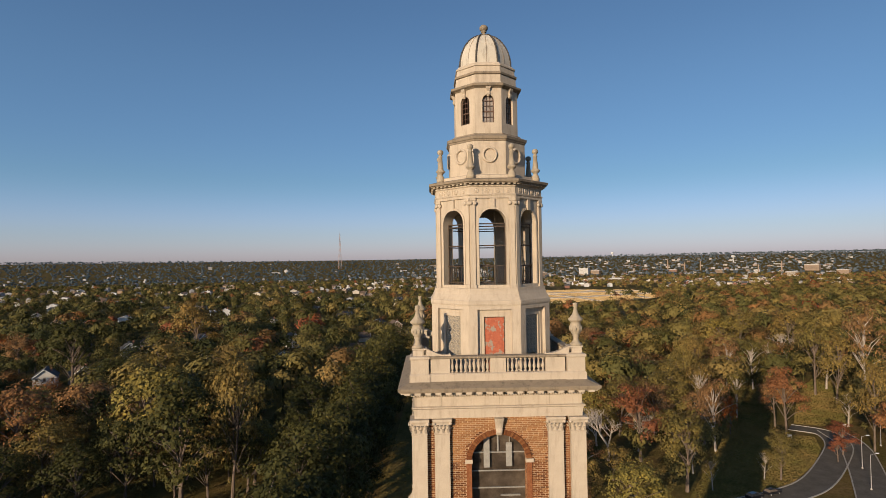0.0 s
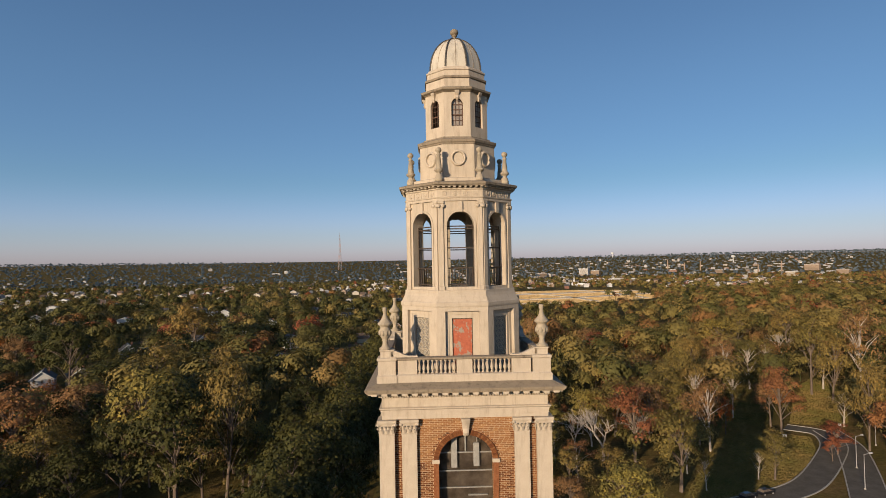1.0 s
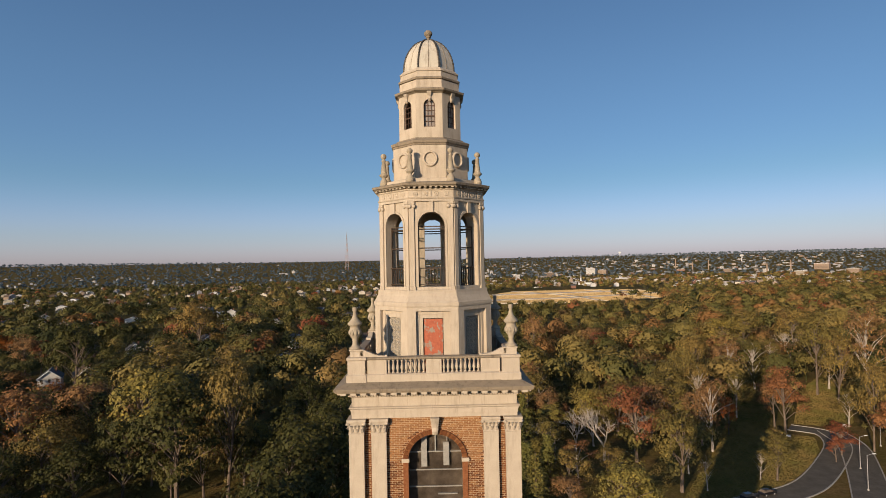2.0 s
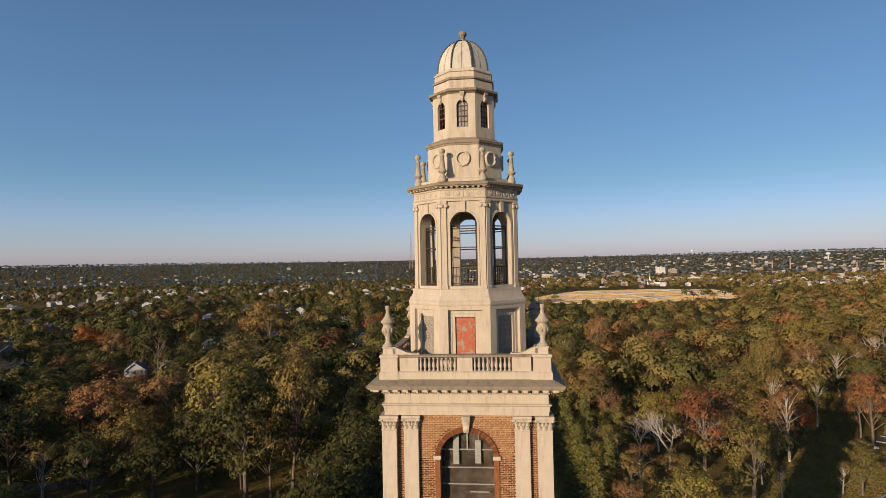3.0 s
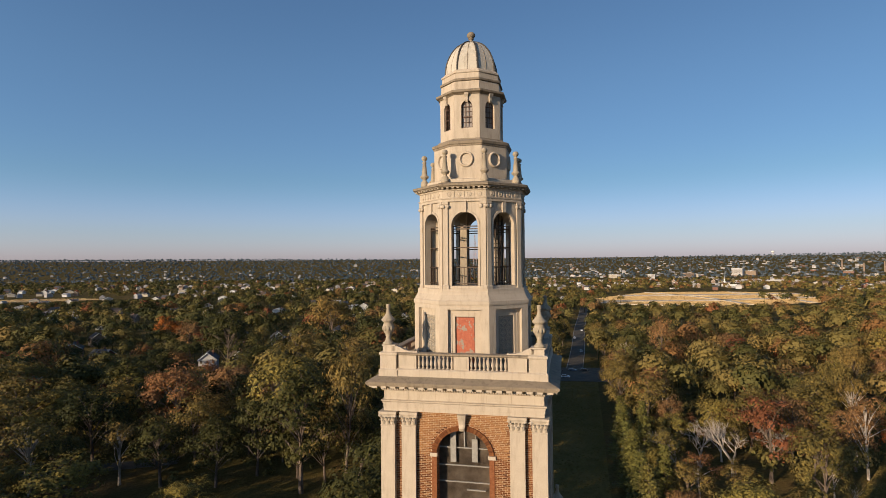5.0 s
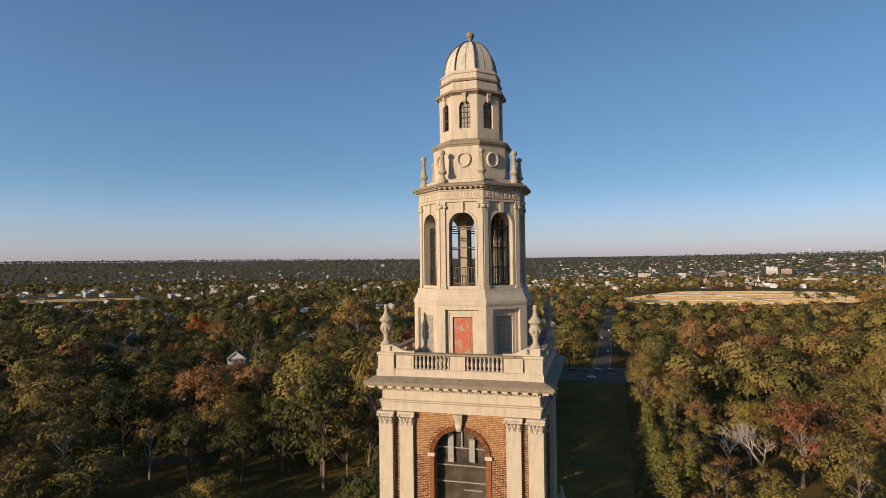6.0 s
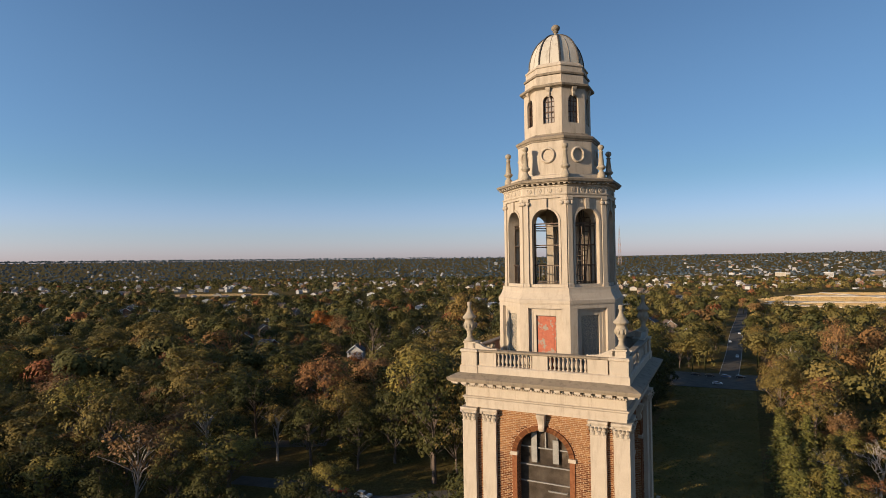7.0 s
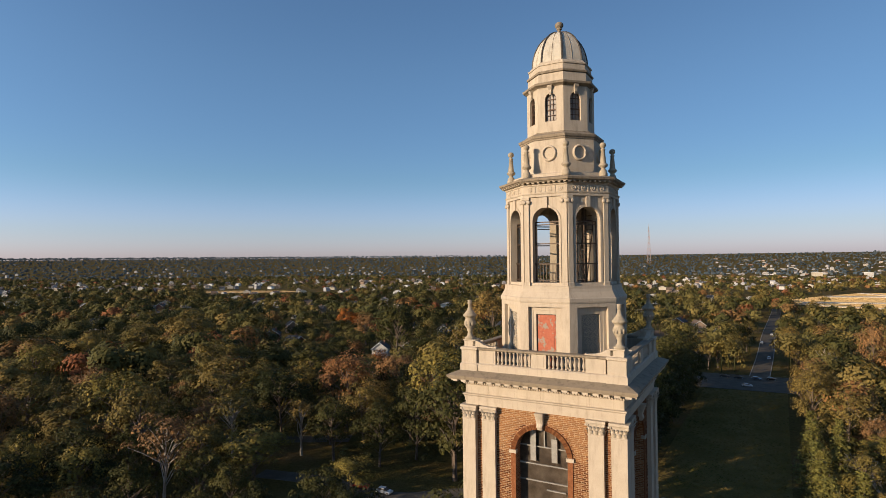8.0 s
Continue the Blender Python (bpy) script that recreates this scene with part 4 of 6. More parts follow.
def near_line(x, y, pts, w):
    for (xa, ya), (xb, yb) in zip(pts, pts[1:]):
        dx, dy = xb - xa, yb - ya
        u = min(max(((x - xa) * dx + (y - ya) * dy) / (dx * dx + dy * dy), 0), 1)
        if math.hypot(x - xa - u * dx, y - ya - u * dy) < w:
            return True
    return False


def is_clear(x, y):
    if y < 900:
        if -26 < x < 15 and y < 356 or abs(x - 1) < 7 and y < 760:
            return True
        for pts in (POCKET, SHADE_LAWN, STRIP_LAWN, KERB_LAWN, FAR_LAWN, LEFT_LAWN, YARD):
            if inside(x, y, pts):
                return True
        if near_line(x, y, DRIVE, 9) or near_line(x, y, SIDE_DRIVE, 9):
            return True
        if near_line(x, y, [(60, 352), (14, 336), (-27, 336), (-60, 342)], 8):
            return True
    if y > 820 and (inside(x, y, DRY_FIELD) or inside(x, y + 22 + 22 * math.sin(x / 13) + 14 * math.sin(x / 5.3), DRY_FIELD)):
        return True
    if x < -500 and (inside(x, y, WEST_FIELD) or inside(x + 20, y + 26, WEST_FIELD)):
        return True
    return False


def blocked(x, y, grid):
    """Whether a house, or the open yard before it, takes this place."""
    cx, cy = int(x // 100), int(y // 100)
    for i in (-1, 0, 1):
        for j in (-1, 0, 1):
            for hx, hy, r in grid.get((cx + i, cy + j), ()):
                d = math.hypot(hx - EYE_AT[0], hy - EYE_AT[1])
                ux, uy = (EYE_AT[0] - hx) / d, (EYE_AT[1] - hy) / d
                al, ac = (x - hx) * ux + (y - hy) * uy, abs((x - hx) * uy - (y - hy) * ux)
                if -r < al < r + 0.085 * d and ac < r:
                    return True
    return False


# ---------------------------------------------------------------- houses
def gable_house(wall_mat, roof_mat, label, w, d, h, rise, plain=False):
    e = thing("house", label, "house", "houses among the trees")
    bm = bmesh.new()
    line = [(-w / 2, 0), (w / 2, 0), (w / 2, h), (0, h + rise), (-w / 2, h)]
    a, c = [[bm.verts.new((x, y, z)) for x, z in line] for y in (-d / 2, d / 2)]
    bm.faces.new(a), bm.faces.new(c)
    for i in range(5):
        bm.faces.new((a[i], a[(i + 1) % 5], c[(i + 1) % 5], c[i]))
    part("wall", bm, wall_mat, e)
    bm = bmesh.new()
    o, th = 0.5, 0.22
    line = [(-w / 2 - o, h - o * rise / (w / 2)), (0, h + rise), (w / 2 + o, h - o * rise / (w / 2))]
    line = [(x, z + 0.05) for x, z in line] + [(x, z + 0.05 + th) for x, z in reversed(line)]
    a, c = [[bm.verts.new((x, y, z)) for x, z in line] for y in (-d / 2 - o, d / 2 + o)]
    bm.faces.new(a), bm.faces.new(c)
    for i in range(6):
        bm.faces.new((a[i], a[(i + 1) % 6], c[(i + 1) % 6], c[i]))
    roof = part("roof", bm, roof_mat, e)
    part("chimney", box(bmesh.new(), w * 0.18, w * 0.18 + 0.9, -0.5, 0.4, h, h + rise + 1.0), WALLS["red"], roof, "brick chimney")
    bm = bmesh.new()
    for s in (-1, 1):
        tube(bm, (s * (w / 2 + 0.4), -d / 2 - o - 0.03, h - 0.25), (0, -d / 2 - o - 0.03, h + rise + 0.1), 0.2, 0.2, 4)
    part("bargeboard", bm, WHITE, roof, "white gable board")
    if plain:
        return e
    n = max(2, int(w / 3))
    for i in range(n):
        for z in ((1.0, 3.9) if h > 5 else (1.0,)):
            x = (i + 0.5) / n * w - w / 2
            win = part("window", box(bmesh.new(), x - 0.5, x + 0.5, -d / 2 - 0.06, -d / 2 + 0.05, z, z + 1.5), GLASS, e)
            part("sill", box(bmesh.new(), x - 0.62, x + 0.62, -d / 2 - 0.14, -d / 2, z - 0.14, z), WHITE, win)
    part("door", box(bmesh.new(), -0.3, 0.7, -d / 2 - 0.07, -d / 2 + 0.05, 0, 2.1), WALLS["red"], e)
    return e


def flat_block(wall_mat, label, w, d, h, floors):
    e = thing("building", label, "building", "city buildings")
    bm = box(bmesh.new(), -w / 2, w / 2, -d / 2, d / 2, -3, h)
    part("wall", bm, wall_mat, e)
    bm = ring(bmesh.new(), [(0.5, 0), (0.5, 0.6), (0.46, 0.6), (0.46, 0.2)], 4, False, Matrix.LocRotScale((0, 0, h), None, (w + 0.6, d + 0.6, 1)))
    roof = part("roof_edge", bm, WHITE, e, "pale roof edge")
    part("roof", box(bmesh.new(), -w / 2 + 0.2, w / 2 - 0.2, -d / 2 + 0.2, d / 2 - 0.2, h + 0.01, h + 0.15), ROOF["grey"], e)
    part("rooftop_unit", box(bmesh.new(), -w * 0.1, w * 0.12, -d * 0.2, d * 0.1, h + 0.15, h + 2.4), WALLS["grey"], roof)
    fh = h / floors
    for f in range(floors):
        part("ribbon_window", box(bmesh.new(), -w * 0.46, w * 0.46, -d / 2 - 0.05, -d / 2 + 0.1, f * fh + fh * 0.35, f * fh + fh * 0.72), GLASS, e, "dark ribbon window")
    return e


rnd = random.Random(21)
protos = [
    gable_house(WALLS["white"], ROOF["grey"], "white clapboard house with a grey gable roof", 9, 11, 5.8, 3.4),
    gable_house(WALLS["red"], ROOF["grey"], "red brick house with a grey roof", 10, 9, 5.6, 3.0),
    gable_house(WALLS["cream"], ROOF["brown"], "cream house with a brown roof", 11, 8, 3.4, 2.8),
    gable_house(WALLS["tan"], ROOF["brown"], "tan brick house with a brown roof", 9, 9, 5.6, 3.2),
]
protos += [
    gable_house(WALLS["white"], ROOF["grey"], "far white house with a grey roof", 10, 9, 5.6, 2.6, True),
    gable_house(WALLS["cream"], ROOF["grey"], "far cream house with a grey roof", 12, 9, 4.5, 2.4, True),
    gable_house(WHITE, WALLS["white"], "far white house with a pale roof", 13, 9, 4.5, 2.0, True),
]
used = set()


def settle(ob, m, key):
    """Puts the first one itself, and copies after that."""
    if key in used:
        return copy_thing(ob, m @ Matrix.Diagonal((1 / ob.scale.x, 1 / ob.scale.y, 1 / ob.scale.z, 1)))
    used.add(key)
    ob.matrix_basis = m
    return ob


def face_eye(x, y):
    return math.degrees(math.atan2(-(EYE_AT[0] - x), EYE_AT[1] - y)) + 180


spots = [(-161, 258, 3, -16), (-203, 437, 0, 10), (-215, 500, 2, 20), (-238, 452, 1, -15), (-180, 395, 0, 40), (-330, 420, 3, 20), (-262, 330, 1, 60), (-150, 420, 2, 0), (-110, 470, 0, 20), (-95, 372, 1, 0), (-60, 420, 2, 80), (-38, 400, 0, 60), (-28, 470, 3, 90)]
for i in range(330):
    az, r = radians(rnd.uniform(-60, 26)), math.sqrt(rnd.uniform(400 ** 2, 2000 ** 2))
    x, y = EYE_AT[0] + r * math.sin(az), EYE_AT[1] + r * math.cos(az)
    if r < 1450 and az > radians(-3) or is_clear(x, y):
        continue
    spots.append((x, y, rnd.choice((0, 0, 2, 1, 3)) if r < 650 else rnd.choice((4, 4, 5, 5, 1, 3, 6)), rnd.choice((-20, 0, 20, 70, 90))))
for x, y, k, turn in spots:
    HOUSES.append((x, y, 8.5 if y > 300 else 3))
    settle(protos[k], Matrix.LocRotScale(level(x, y), Euler((0, 0, radians(face_eye(x, y) + turn))), (1.08, 1.08, 1.08)), "house%d" % k)

# ---------------------------------------------------------------- city beyond the woods
blocks = [
    flat_block(WALLS["white"], "low white warehouse with a flat roof", 46, 30, 7, 1),
    flat_block(WALLS["cream"], "cream office building with ribbon windows", 30, 20, 13, 4),
    flat_block(WALLS["red"], "red brick warehouse with flat roof", 38, 22, 10, 3),
    flat_block(WALLS["white"], "tall white slab building with ribbon windows", 26, 16, 18, 6),
    flat_block(WALLS["tan"], "tan brick apartment building", 34, 18, 16, 5),
    flat_block(WALLS["grey"], "low grey shop building with flat roof", 28, 24, 6, 1),
]
city = [(12.0, 2050, 0, 1.3), (13.6, 1960, 0, 1.5), (14.8, 2000, 5, 1.4), (11.0, 2650, 3, 2.2), (11.9, 2660, 4, 1.6), (7.6, 2500, 4, 1.5), (8.1, 2530, 1, 1.2), (5.0, 2300, 3, 1.3), (2.2, 2450, 1, 1.5), (-0.4, 2600, 0, 1.6),
        (24.3, 2500, 3, 1.2), (28.3, 2650, 4, 2.2), (26.8, 2250, 1, 1.7), (25.4, 1900, 0, 1.0), (30.4, 2350, 4, 1.6), (18.0, 2750, 2, 1.3), (19.5, 2500, 1, 1.2), (21.5, 2600, 4, 1.2), (3.4, 1700, 0, 1.2), (5.6, 1760, 5, 1.3), (-13, 3300, 0, 1.6), (-17.5, 3700, 3, 1.5), (-12.2, 3350, 3, 1.5)]
for i in range(340):
    az = rnd.uniform(-4, 31)
    city.append((az, math.sqrt(rnd.uniform(1500 ** 2, 3900 ** 2)), rnd.choice((0, 0, 1, 2, 3, 4, 5, 5)), rnd.uniform(0.35, 0.85)))
for i in range(34):
    city.append((rnd.uniform(-50, -4), math.sqrt(rnd.uniform(2100 ** 2, 4300 ** 2)), rnd.choice((0, 0, 3, 5, 1)), rnd.uniform(0.4, 0.8)))
for az, r, k, s in city:
    x, y = EYE_AT[0] + r * math.sin(radians(az)), EYE_AT[1] + r * math.cos(radians(az))
    if is_clear(x, y):
        continue
    s *= 0.62 if az > -4 else 0.45
    BLOCKS.append((x, y, 17 * s))
    settle(blocks[k], Matrix.LocRotScale(level(x, y), Euler((0, 0, radians(face_eye(x, y) + rnd.uniform(-35, 35)))), (s, s, s)), "block%d" % k)


def church():
    x, y = 292, 1588
    e = thing("church", "white church with a tall pointed steeple", "church")
    e.matrix_basis = Matrix.LocRotScale(level(x, y), Euler((0, 0, radians(face_eye(x, y)))), (0.66, 0.66, 0.66))
    bm = bmesh.new()
    line = [(-8, 0), (8, 0), (8, 8), (0, 14), (-8, 8)]
    a, c = [[bm.verts.new((px, py, pz)) for px, pz in line] for py in (-10, 18)]
    bm.faces.new(a), bm.faces.new(c)
    for i in range(5):
        bm.faces.new((a[i], a[(i + 1) % 5], c[(i + 1) % 5], c[i]))
    part("nave", bm, WHITE, e)
    part("steeple_base", box(bmesh.new(), -3, 3, -14, -8, 0, 19), WHITE, e)
    part("belfry", ring(bmesh.new(), [(2.2, 19), (2.2, 25), (2.6, 25.2), (2.6, 25.8)], 8, True, pose(0, -11, 0)), WHITE, e)
    part("spire", ring(bmesh.new(), [(2.1, 25.8), (0.08, 41)], 8, True, pose(0, -11, 0)), WALLS["grey"], e)
    part("wing", box(bmesh.new(), 8, 40, -4, 10, 0, 8), WHITE, e)
    HOUSES.append((x, y, 24))


church()


def mast():
    x, y = -515, 3520
    e = thing("radio_mast", "red and white steel lattice radio mast", "mast", at=level(x, y))
    red, white = speckled("mast_red", (0.30, 0.19, 0.17), (0.36, 0.24, 0.21), 0.4), WALLS["grey"]
    n, top = 12, 180
    for i in range(n):
        bm = bmesh.new()
        z0, z1 = top * i / n, top * (i + 1) / n
        w0, w1 = 10 * (1 - i / n) + 1.5, 10 * (1 - (i + 1) / n) + 1.5
        for k in range(4):
            a, c = math.pi / 4 + k * math.pi / 2, math.pi / 4 + (k + 1) * math.pi / 2
            tube(bm, (w0 * math.cos(a), w0 * math.sin(a), z0), (w1 * math.cos(a), w1 * math.sin(a), z1), 0.6, 0.6, 4)
            tube(bm, (w0 * math.cos(a), w0 * math.sin(a), z0), (w1 * math.cos(c), w1 * math.sin(c), z1), 0.32, 0.32, 4)
            tube(bm, (w0 * math.cos(a), w0 * math.sin(a), z0), (w0 * math.cos(c), w0 * math.sin(c), z0), 0.32, 0.32, 4)
        part("lattice_section", bm, red if i % 2 == 0 else white, e, "red lattice section" if i % 2 == 0 else "white lattice section")
    part("antenna", tube(bmesh.new(), (0, 0, top - 2), (0, 0, top + 18), 0.8, 0.25, 6), white, e)


mast()


def water_tower(az, r):
    x, y = EYE_AT[0] + r * math.sin(radians(az)), EYE_AT[1] + r * math.cos(radians(az))
    e = thing("water_tower", "white water tower above far woods", "water tower", at=level(x, y))
    part("tank", ring(bmesh.new(), [(1, 24), (7, 27), (9, 31), (7, 35), (1, 37)], 16), WHITE, e)
    part("leg", tube(bmesh.new(), (0, 0, 0), (0, 0, 25), 2.5, 1.6, 8), WHITE, e)


water_tower(22.6, 3300)
water_tower(13.3, 4200)


def smokestack(az, r, h):
    x, y = EYE_AT[0] + r * math.sin(radians(az)), EYE_AT[1] + r * math.cos(radians(az))
    tagged(part("smokestack", tube(bmesh.new(), (0, 0, 0), (0, 0, h), 2.6, 1.8, 10), WALLS["tan"]), "tall tan brick chimney stack in the city", "chimney").matrix_basis = pose(*level(x, y))


for az, r, h in ((26.1, 2400, 46), (24.4, 2300, 38), (17.6, 2900, 44), (18.9, 2700, 38), (20.1, 2800, 40)):
    smokestack(az, r, h)


def far_houses():
    """Specks of pale roofs and walls in the woods towards the horizon."""
    rng, verts, faces = random.Random(77), [], []
    for i in range(400):
        az, r = radians(rng.uniform(-60, 30)), math.sqrt(rng.uniform(950 ** 2, 3300 ** 2))
        x, y = EYE_AT[0] + r * math.sin(az), EYE_AT[1] + r * math.cos(az)
        if is_clear(x, y) or az > radians(-1) and r < 1450 or az < radians(-8) and rng.random() < 0.4:
            continue
        HOUSES.append((x, y, 7))
        w, d, h, rise = rng.uniform(3, 6.5), rng.uniform(3, 4.5), rng.uniform(4, 7), rng.uniform(1.5, 3)
        m = pose(*level(x, y), 0, 0, face_eye(x, y) + rng.uniform(-60, 60))
        n = len(verts)
        for sy in (-d, d):
            verts += [tuple(m @ Vector(v)) for v in ((-w, sy, 0), (w, sy, 0), (w, sy, h), (0, sy, h + rise), (-w, sy, h))]
        faces += [tuple(range(n, n + 5)), tuple(range(n + 9, n + 4, -1))] + [(n + j, n + j + 5, n + (j + 1) % 5 + 5, n + (j + 1) % 5) for j in range(5)]
    me = bpy.data.meshes.new("far_houses")
    me.from_pydata(verts, [], faces)
    me.materials.append(WALLS["grey"])
    tagged(new("far_houses", me), "pale far houses scattered through the woods", "houses", kind="stuff")


far_houses()


# ---------------------------------------------------------------- trees
def card_mesh(name, centres, normals, sizes, material, rng, tint=None, extra=None):
    """Many small diamond-shaped sprays of leaves in one mesh."""
    n = len(centres)
    side = np.cross(normals, rng.normal(size=(n, 3)))
    side /= np.linalg.norm(side, axis=1, keepdims=True) + 1e-9
    up = np.cross(normals, side)
    s = sizes[:, None]
    fold = normals * s * 0.25
    verts = np.stack([centres - side * s, centres - up * s * 0.62 - fold, centres + side * s, centres + up * s * 0.62 - fold], axis=1).reshape(-1, 3)
    loops = np.arange(4 * n)
    if extra is not None:
        ev, el = extra
        loops = np.concatenate([loops, el + len(verts)])
        verts = np.concatenate([verts, ev])
    me = bpy.data.meshes.new(name)
    me.vertices.add(len(verts))
    me.vertices.foreach_set("co", verts.astype(np.float32).ravel())
    me.loops.add(len(loops))
    me.loops.foreach_set("vertex_index", loops.astype(np.int32))
    me.polygons.add(len(loops) // 4)
    me.polygons.foreach_set("loop_start", np.arange(0, len(loops), 4, dtype=np.int32))
    me.update(calc_edges=True)
    if tint is not None:
        at = me.attributes.new("tint", "FLOAT", "FACE")
        full = np.concatenate([tint, np.full(len(loops) // 4 - n, 0.04)])
        at.data.foreach_set("value", full.astype(np.float32))
    me.materials.append(material)
    return me


def unit(a):
    return a / (np.linalg.norm(a, axis=-1, keepdims=True) + 1e-9)


def leafy_tree(colour, seed, label, clumps=40, cards=70, spread=0.36, base=0.2, thin=1.0, bark=None):
    """A tree 20 m high: tapered trunk, limbs to the clumps, and clumps of leaf sprays."""
    rng, H = np.random.default_rng(seed), 20.0
    e = thing("tree", label, "tree", "park trees")
    mid, top = H * (base + 1) / 2, H * (1 - base) / 2
    d = unit(rng.normal(size=(clumps, 3)))
    d[:, 2] = np.where(d[:, 2] < -0.45, -d[:, 2], d[:, 2])
    rad = rng.uniform(0.62, 0.93, clumps)[:, None]
    lump = 1 + 0.16 * np.sin(3 * np.arctan2(d[:, 1], d[:, 0]) + seed)[:, None]
    c = d * rad * lump * np.array([H * spread, H * spread, top]) + np.array([0, 0, mid])
    cr = rng.uniform(0.075, 0.135, clumps) * H * thin
    bm = bmesh.new()
    lean = rng.normal(size=2) * 0.5
    joints = [Vector((0, 0, -0.3)), Vector((lean[0] * 0.3, lean[1] * 0.3, H * 0.2)), Vector((lean[0], lean[1], H * 0.45)), Vector((lean[0] * 0.6, lean[1] * 1.2, H * 0.8))]
    radii = [0.48, 0.36, 0.24, 0.07]
    for i in range(3):
        tube(bm, joints[i], joints[i + 1], radii[i], radii[i + 1], 7)
    for i in range(0, clumps, 2):
        tip = Vector(c[i])
        z = min(max(tip.z - 0.22 * H - 0.1 * i / clumps * H, 0.16 * H), 0.7 * H)
        k = z / H
        at = joints[1].lerp(joints[2], min(max((k - 0.2) / 0.25, 0), 1)) if k < 0.45 else joints[2].lerp(joints[3], (k - 0.45) / 0.35)
        elbow = at.lerp(tip, 0.5) + Vector((rng.normal() * 0.4, rng.normal() * 0.4, 0.7))
        tube(bm, at, elbow, 0.14, 0.09, 5), tube(bm, elbow, tip, 0.09, 0.03, 4)
    part("trunk", bm, bark or BARK, e, "dark bark trunk with limbs" if bark is None else "pale bark trunk with limbs")
    out = unit(rng.normal(size=(clumps, cards, 3)))
    out[:, :, 2] = np.where(out[:, :, 2] < -0.3, -out[:, :, 2], out[:, :, 2])
    rr = rng.uniform(0.6, 1.02, (clumps, cards, 1)) * cr[:, None, None]
    pos = (c[:, None, :] + out * rr * np.array([1.15, 1.15, 0.85])).reshape(-1, 3)
    nor = unit(1.0 * out + 0.6 * d[:, None, :] + 0.2 * rng.normal(size=out.shape)).reshape(-1, 3)
    crown = new("crown", card_mesh("crown", pos, nor, rng.uniform(0.22, 0.46, len(pos)), LEAF[colour], rng))
    crown.parent = e
    return e


def conifer_tree(seed, label):
    rng, H = np.random.default_rng(seed), 20.0
    e = thing("conifer", label, "tree", "conifers beside the lawn")
    bm = bmesh.new()
    tube(bm, (0, 0, -0.3), (0, 0, H * 0.97), 0.35, 0.04, 7)
    pos, nor = [], []
    for lev in range(24):
        z = H * (0.08 + 0.88 * lev / 24)
        reach = (H - z) * 0.19 + 0.6
        for k in range(9):
            a = rng.uniform(0, 2 * math.pi)
            L = reach * rng.uniform(0.65, 1.1)
            if k < 4:
                tube(bm, (0, 0, z), (L * math.cos(a), L * math.sin(a), z - 0.15 * L), 0.05, 0.02, 4)
            for s in range(11):
                u = rng.uniform(0.35, 1.05)
                pos.append((L * u * math.cos(a) + rng.normal() * 0.3, L * u * math.sin(a) + rng.normal() * 0.3, z - 0.15 * L * u + rng.normal() * 0.2))
                nor.append((math.cos(a) + rng.normal() * 0.5, math.sin(a) + rng.normal() * 0.5, 0.7 + rng.normal() * 0.4))
    part("trunk", bm, BARK, e, "straight brown trunk")
    pos, nor = np.array(pos), unit(np.array(nor))
    crown = new("crown", card_mesh("crown", pos, nor, rng.uniform(0.22, 0.45, len(pos)), LEAF["conifer"], rng))
    crown.parent = e
    return e


def bare_tree(seed, label):
    """A leafless pale tree: limbs that fork three times."""
    rnd, H = random.Random(seed), 20.0
    e = thing("bare_tree", label, "tree", "bare pale trees")
    bm = bmesh.new()

    def fork(p, way, length, r, depth):
        q = p + way * length
        tube(bm, p, q, r, r * 0.68, 6 if depth < 2 else 4)
        if depth == 6:
            return
        for k in range(3 if depth in (0, 1, 3) else 2):
            side = Vector((rnd.gauss(0, 1), rnd.gauss(0, 1), rnd.gauss(0.15, 0.5)))
            fork(q, (way + side.normalized() * rnd.uniform(0.45, 0.78) + Vector((0, 0, 0.06))).normalized(), length * rnd.uniform(0.62, 0.86), r * 0.62, depth + 1)

    fork(Vector((0, 0, -0.3)), Vector((0.05, 0.02, 1)).normalized(), H * 0.22, 0.40, 0)
    part("trunk", bm, PALE_BARK, e, "pale forked trunk and branches")
    return e


PROTO = {
    "green": [leafy_tree("green", s, "tall broad dark green tree", 48, 68, 0.37, 0.06) for s in (1, 2, 3)],
    "olive": [leafy_tree("olive", s, "olive green autumn tree in the park", 44, 66, 0.36, 0.1) for s in (4, 5, 6)],
    "thin": [leafy_tree("olive", 14, "thin olive tree with bare limbs showing", 44, 30, 0.34, 0.22, 0.9, PALE_BARK), leafy_tree("brown", 15, "thin russet tree with bare limbs showing", 44, 30, 0.36, 0.2, 0.9, PALE_BARK)],
    "yellow": [leafy_tree("yellow", s, "yellow-green autumn tree with dense crown", 44, 66, 0.37, 0.1) for s in (7, 8)],
    "brown": [leafy_tree("brown", s, "russet brown autumn tree in the park", 42, 64, 0.37, 0.1) for s in (9, 10)],
    "orange": [leafy_tree("orange", 11, "bright orange autumn tree among green ones", 36, 66, 0.31, 0.16)],
    "red": [leafy_tree("red", 12, "dull red autumn tree in the park", 38, 66, 0.35, 0.14)],
    "conifer": [conifer_tree(s, "tall olive conifer beside the lawn") for s in (1, 2)],
    "bare": [bare_tree(s, "leafless tree with pale bark") for s in (3, 8)],
}
count = [0]


def plant(kind, x, y, height, wide=1.0):
    k = count[0] % len(PROTO[kind])
    count[0] += 1
    s = 1.08 * height / 20
    turn = Euler((0, 0, (count[0] * 2.399) % 6.283))
    return settle(PROTO[kind][k], Matrix.LocRotScale(level(x, y), turn, (s * wide, s * wide, s)), kind + str(k))


